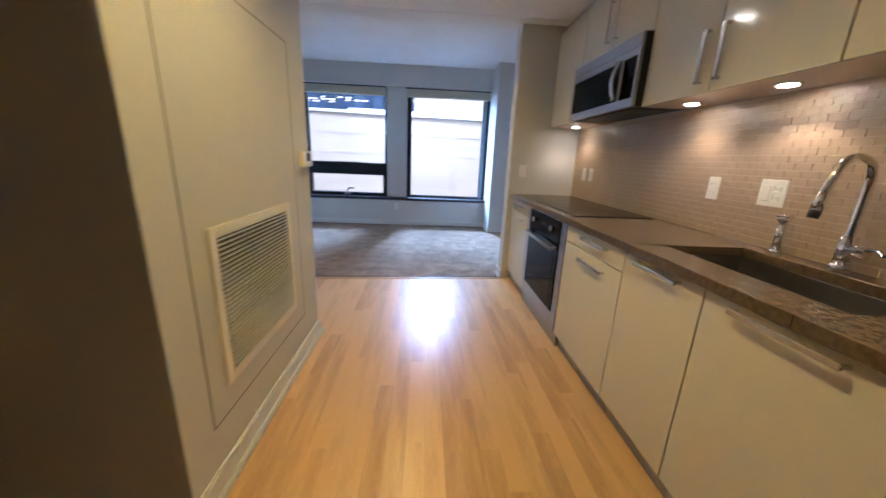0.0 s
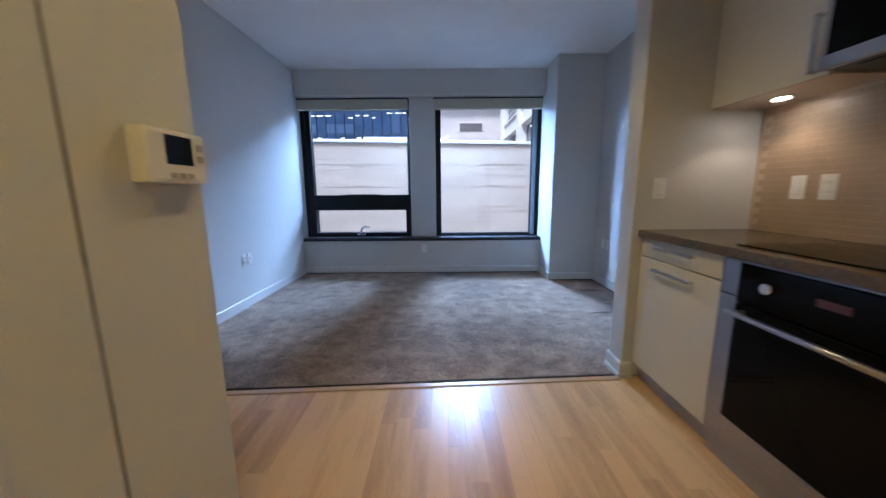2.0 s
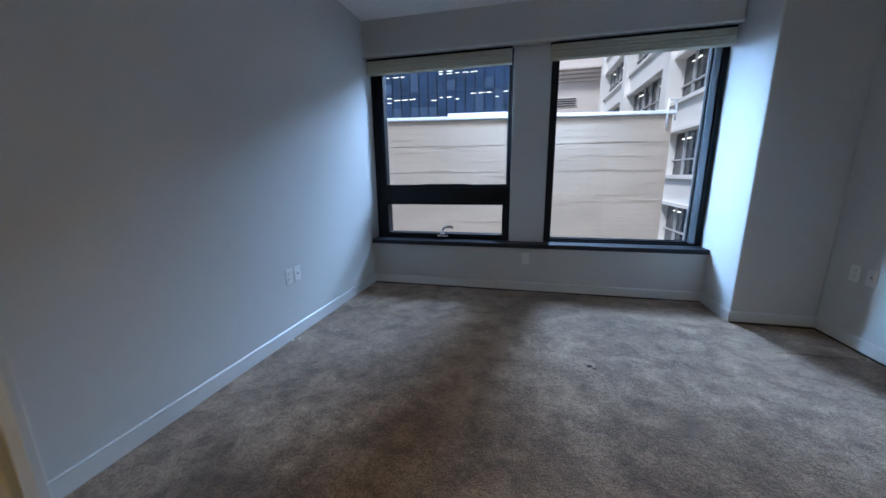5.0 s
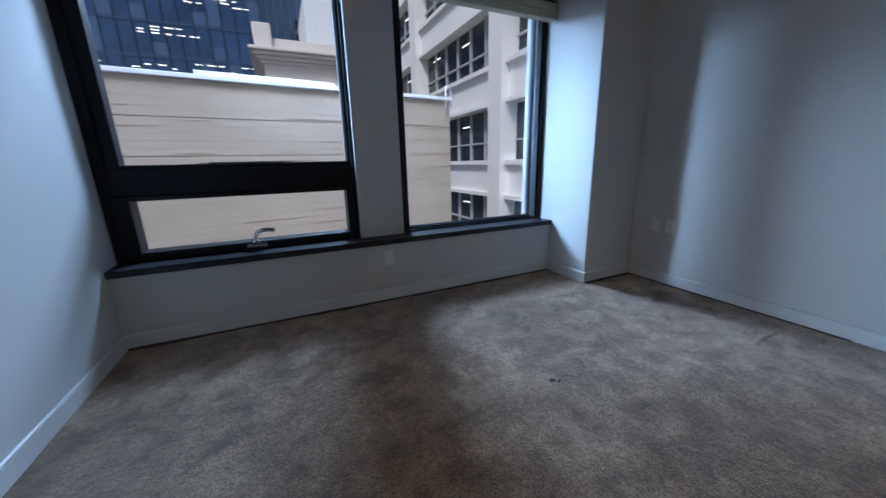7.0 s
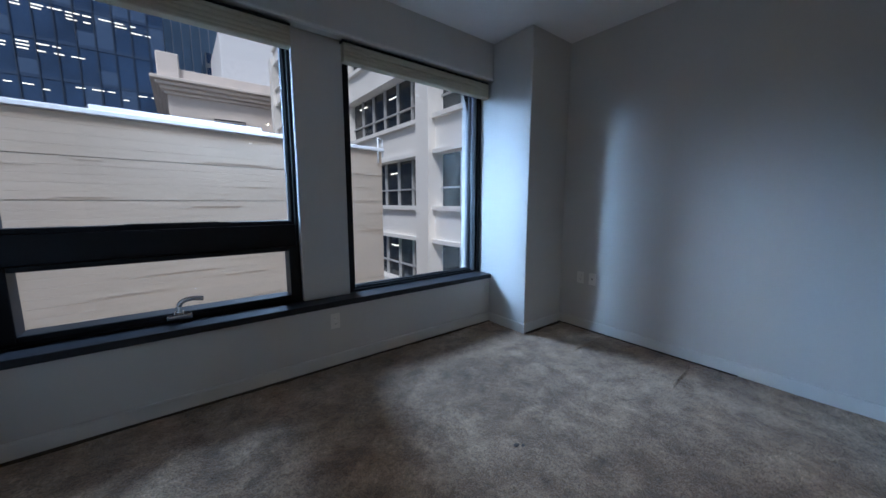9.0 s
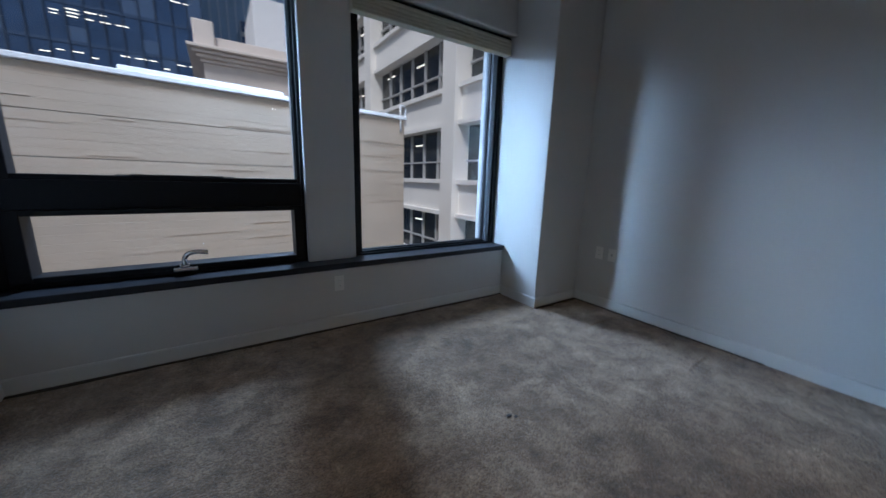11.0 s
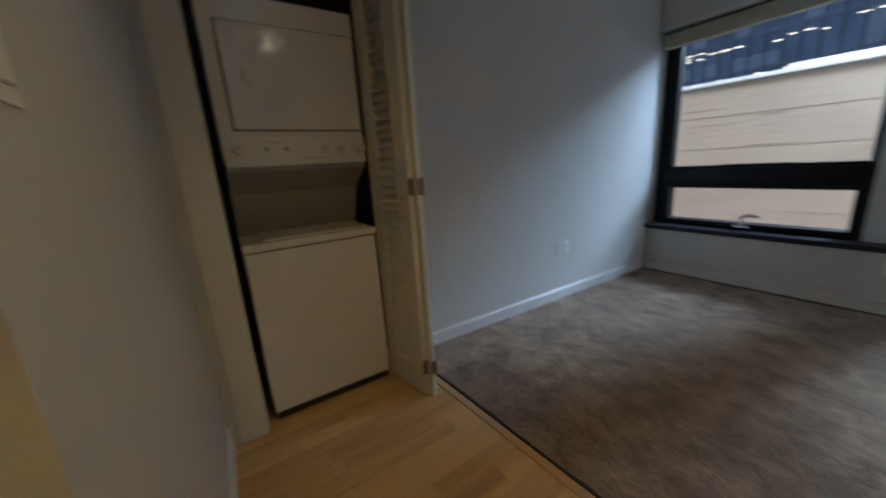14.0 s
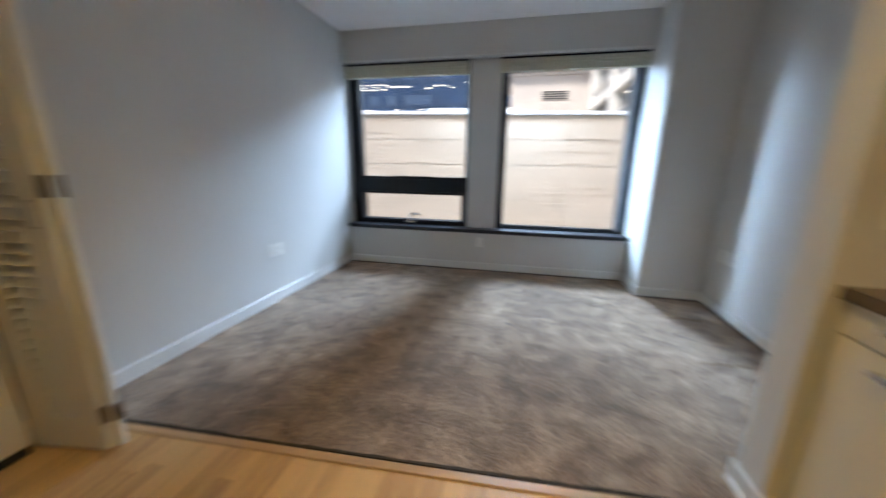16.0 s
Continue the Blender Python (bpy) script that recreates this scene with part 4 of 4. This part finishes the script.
def office():
    """A concrete frame building with gridded windows, set at an angle to the alley."""
    h = thing("office_building", (0, 0, 0), "white concrete office block with dark gridded windows", "building")
    BAY, FL, N = 7.2, 3.05, 5
    zs = [0.37 + FL * k for k in range(-3, 5)]
    frame_, glass, mull, lamps, sill = [], [], [], [], []
    L = BAY * N
    for i in range(N + 1):
        frame_.append((i * BAY - 0.38, -0.30, -9, i * BAY + 0.38, 0.5, zs[-1]))
    for z in zs:
        frame_.append((0, 0.0, z - 0.46, L, 0.5, z + 0.60))
        sill.append((0, -0.16, z + 0.57, L, 0.5, z + 0.72))
        sill.append((0, -0.14, z - 0.56, L, 0.5, z - 0.42))
    for z in zs[:-1]:
        glass.append((0, 0.34, z + 0.6, L, 0.38, z + FL - 0.46))
        for i in range(N):
            for j in range(1, 6):
                x = i * BAY + 0.38 + j * (BAY - 0.76) / 6
                mull.append((x - 0.03, 0.24, z + 0.72, x + 0.03, 0.345, z + FL - 0.56))
            for mz in (1.33,):
                mull.append((i * BAY + 0.38, 0.24, z + mz, (i + 1) * BAY - 0.38, 0.345, z + mz + 0.05))
            for j in range(2):
                x = i * BAY + 1.0 + j * 2.9 + 0.5 * (i % 2)
                lamps.append((x, 0.325, z + FL - 0.86 - 0.16 * (j % 2), x + 0.8, 0.338, z + FL - 0.82 - 0.16 * (j % 2)))
    blocks("frame", frame_, M_CONC, 0, (0, 0, 0), h)
    blocks("sill", sill, M_CONC, 0, (0, 0, 0), h)
    blocks("window", glass, M_OGLASS, 0, (0, 0, 0), h)
    blocks("mullion", mull, M_MULL, 0, (0, 0, 0), h)
    blocks("lamp_strip", lamps, M_STRIP, 0, (0, 0, 0), h)
    blocks("core", [(0, 0.5, -9, L, 9, zs[-1])], M_CONC, 0, (0, 0, 0), h)
    return h


ob_office = office()
ob_office.matrix_world = OFFICE_POSE


def cream_building():
    b = (8, 46, -9)
    h = thing("cream_building", b, "cream stone building with a moulded cornice", "building")
    x0, x1, y0, y1, zt = -0.35, 20, 40, 52, 9.5
    blocks("wall", [(x0 + 0.6, y0, -9, x1, y1, zt)], M_CREAM, 0.02, b, h)
    blocks("cornice", [(x0 + 0.4 - 0.25 * k, y0 - 0.2 - 0.28 * k, zt + 0.28 * k, x1, y1, zt + 0.28 * k + 0.26) for k in range(4)], M_CREAM, 0.05, b, h)
    blocks("parapet", [(x0 + 0.3, y0 - 0.1, zt + 1.1, x1, y0 + 0.4, zt + 2.0)], M_CREAM, 0.05, b, h)
    blocks("parapet_pier", [(x0 + 0.1, y0 - 0.4, zt + 1.1, x0 + 1.5, y0 + 0.5, zt + 3.0)], M_CREAM, 0.08, b, h)
    blocks("penthouse", [(4.3, y0 + 3, zt, 9.5, y1, zt + 7)], M_COPE, 0.05, b, h)
    blocks("louvre_frame", [(3.0, y0 - 0.06, zt - 2.2, 5.6, y0, zt - 1.3)], M_CREAM, 0.02, b, h)
    blocks("louvre", [(3.15, y0 - 0.10, zt - 2.1 + 0.2 * k, 5.45, y0 - 0.05, zt - 2.0 + 0.2 * k) for k in range(4)], M_BLACK, 0, b, h)


cream_building()


def tower():
    b = (-20, 75, -9)
    h = thing("glass_tower", b, "dark blue glass office tower with lit ceiling lamps", "building")
    x0, x1, y0, zt = -60, 0.5, 62, 95
    blocks("glass", [(x0, y0, -9, x1, y0 + 30, zt)], M_BLUE, 0, b, h)
    fins, floors, lamps = [], [], []
    k = 0
    x = x0
    while x < x1:
        fins.append((x, y0 - 0.12, -9, x + 0.12, y0, zt))
        x += 1.55
    z = -9
    while z < zt:
        floors.append((x0, y0 - 0.06, z, x1, y0, z + 0.35))
        z += 3.9
    random.seed(9)
    for k in range(130):
        x, f = 1.3 * random.randint(-34, -1), random.randint(4, 16)
        for q in range(random.randint(2, 6)):
            dz = random.choice((0.0, 0.35, 0.7))
            lamps.append((x + q * 1.3, y0 - 0.09, -9 + 3.9 * f - 0.47 - dz, x + q * 1.3 + random.uniform(0.5, 1.1), y0 - 0.062, -9 + 3.9 * f - 0.38 - dz))
    rows_seen = set()
    lamps = [l for l in lamps if l[3] < x1 and not ((round(l[0] / 1.2), round(l[2], 1)) in rows_seen or rows_seen.add((round(l[0] / 1.2), round(l[2], 1))))]
    cells = []
    taken = set()
    for k in range(260):
        x, f = x0 + 1.55 * random.randint(8, 38), random.randint(3, 18)
        if (round(x, 2), f) in taken:
            continue
        taken.add((round(x, 2), f))
        cells.append((x + 0.13, y0 - 0.03, -9 + 3.9 * f + 0.36, x + 1.54, y0 + 0.02, -9 + 3.9 * f + random.choice((1.8, 3.88))))
    ob = blocks("blind", cells, plain("tower_blind", (0.07, 0.12, 0.22), 0.3), 0, b, h)
    ob["kind"] = "stuff"
    blocks("mullion", fins, plain("tower_mullion", (0.03, 0.05, 0.09), 0.3), 0, b, h)
    blocks("spandrel", floors, plain("tower_spandrel", (0.05, 0.085, 0.16), 0.2), 0, b, h)
    blocks("lamp_strip", lamps, M_STRIP, 0, b, h)
    b2 = (12, 110, -9)
    g = thing("pale_tower", b2, "pale blue glass tower in the distance", "building")
    blocks("glass", [(-6, 100, -9, 26, 125, 90)], M_PALEGL, 0, b2, g)
    blocks("mullion", [(-6 + 1.6 * i, 99.85, -9, -5.85 + 1.6 * i, 100, 90) for i in range(20)], M_COPE, 0, b2, g)
    b3 = (14, 72, -9)
    g = thing("grey_office_tower", b3, "grey-blue gridded office tower behind the cornice", "building")
    blocks("glass", [(5.2, 70, -9, 9.4, 84, 23.5)], M_BLUE, 0, b3, g)
    blocks("grid", [(5.2, 69.9, -9 + 1.9 * k, 9.4, 70, -8.4 + 1.9 * k) for k in range(17)] + [(5.2 + 0.8 * k, 69.88, -9, 5.35 + 0.8 * k, 69.9, 23.5) for k in range(6)], M_MULL, 0, b3, g)


tower()

# ---- wood floor, plank by plank ----
plank_floor = setting(blocks("floor_wood", [(-1.39, -1.05, -0.02, XK, YE, -0.008)], M_DARKGAP), "strip maple floor with a satin lacquer", "floor")
random.seed(11)
PW = 0.083
plank_meshes = {}


def plank_mesh(length):
    k = round(length, 2)
    if k not in plank_meshes:
        bm = bmesh.new()
        add_box(bm, (0.0002, 0.0002, -0.016, PW - 0.0002, k - 0.0002, 0.0), 0.0003)
        me = bpy.data.meshes.new("plank")
        bm.to_mesh(me)
        bm.free()
        me.materials.append(M_MAPLE)
        plank_meshes[k] = me
    return plank_meshes[k]


far = bmesh.new()
x = -1.38
while x < 2.55:
    y = -1.0
    if x < XF - 0.12:
        lo, hi = YCH, carpet_edge(x) - 0.04
    elif x + PW < XCH:
        lo, hi = YCH, carpet_edge(x) - 0.04
    else:
        lo, hi = -1.0, (carpet_edge(x) - 0.04 if x + PW < XS else YE)
    y = lo
    first = True
    while y < hi - 0.01:
        ln = random.choice((0.46, 0.62, 0.78, 0.94, 1.10, 1.26)) * (random.uniform(0.3, 1) if first else 1)
        ln = round(min(ln, hi - y), 2)
        first = False
        if ln < 0.02:
            break
        if x < XF - 0.12 or y + ln < 0.6:
            add_box(far, (x, y, -0.02, x + PW - 0.0008, y + ln - 0.0008, -0.001))
        else:
            p = new("plank", plank_mesh(ln))
            p.parent, p.location = plank_floor, (x, y, -0.0 - 0.001)
        y += ln
    x += PW
stuff = finish("far_planks", far, M_MAPLE, parent=plank_floor)
stuff["kind"] = "stuff"
strip = setting(blocks("threshold", [(XF, -0.048, -0.02, XS - T, -0.004, 0.006)], M_MAPLE2, 0.004), "maple reducer strip along the carpet edge", "threshold")
strip.matrix_world = pose(0, carpet_edge(0), 0, 0, 0, math.degrees(math.atan(0.058)))

# ---- backsplash tiles ----
splash = setting(blocks("backsplash", [(XK - 0.004, 0.6, 0.905, XK - 0.0005, YE - 0.001, ZU)], M_GROUT), "beige mosaic tile backsplash behind the counter", "backsplash")
TW, TH_ = 0.066, 0.0300
bm = bmesh.new()
add_box(bm, (-0.0035, 0.0008, 0.0008, 0.0, TW - 0.0008, TH_ - 0.0008), 0.0008)
tile_mesh = bpy.data.meshes.new("tile")
bm.to_mesh(tile_mesh)
bm.free()
tile_mesh.materials.append(M_TILE)
rest = bmesh.new()
rows_n = int((ZU - 0.905) / TH_)
tiles = 0
for r in range(rows_n):
    z = 0.905 + 0.002 + r * TH_
    y = 0.62 + (TW / 2 if r % 2 else 0)
    while y + TW < YE - 0.002:
        if 2.05 < y < 3.62 and tiles < 310:
            p = new("tile", tile_mesh)
            p.parent, p.location = splash, (XK - 0.004, y, z)
            tiles += 1
        else:
            add_box(rest, (XK - 0.0075, y + 0.0008, z + 0.0008, XK - 0.004, y + TW - 0.0008, z + TH_ - 0.0008))
        y += TW
stuff = finish("far_tiles", rest, M_TILE, parent=splash)
stuff["kind"] = "stuff"
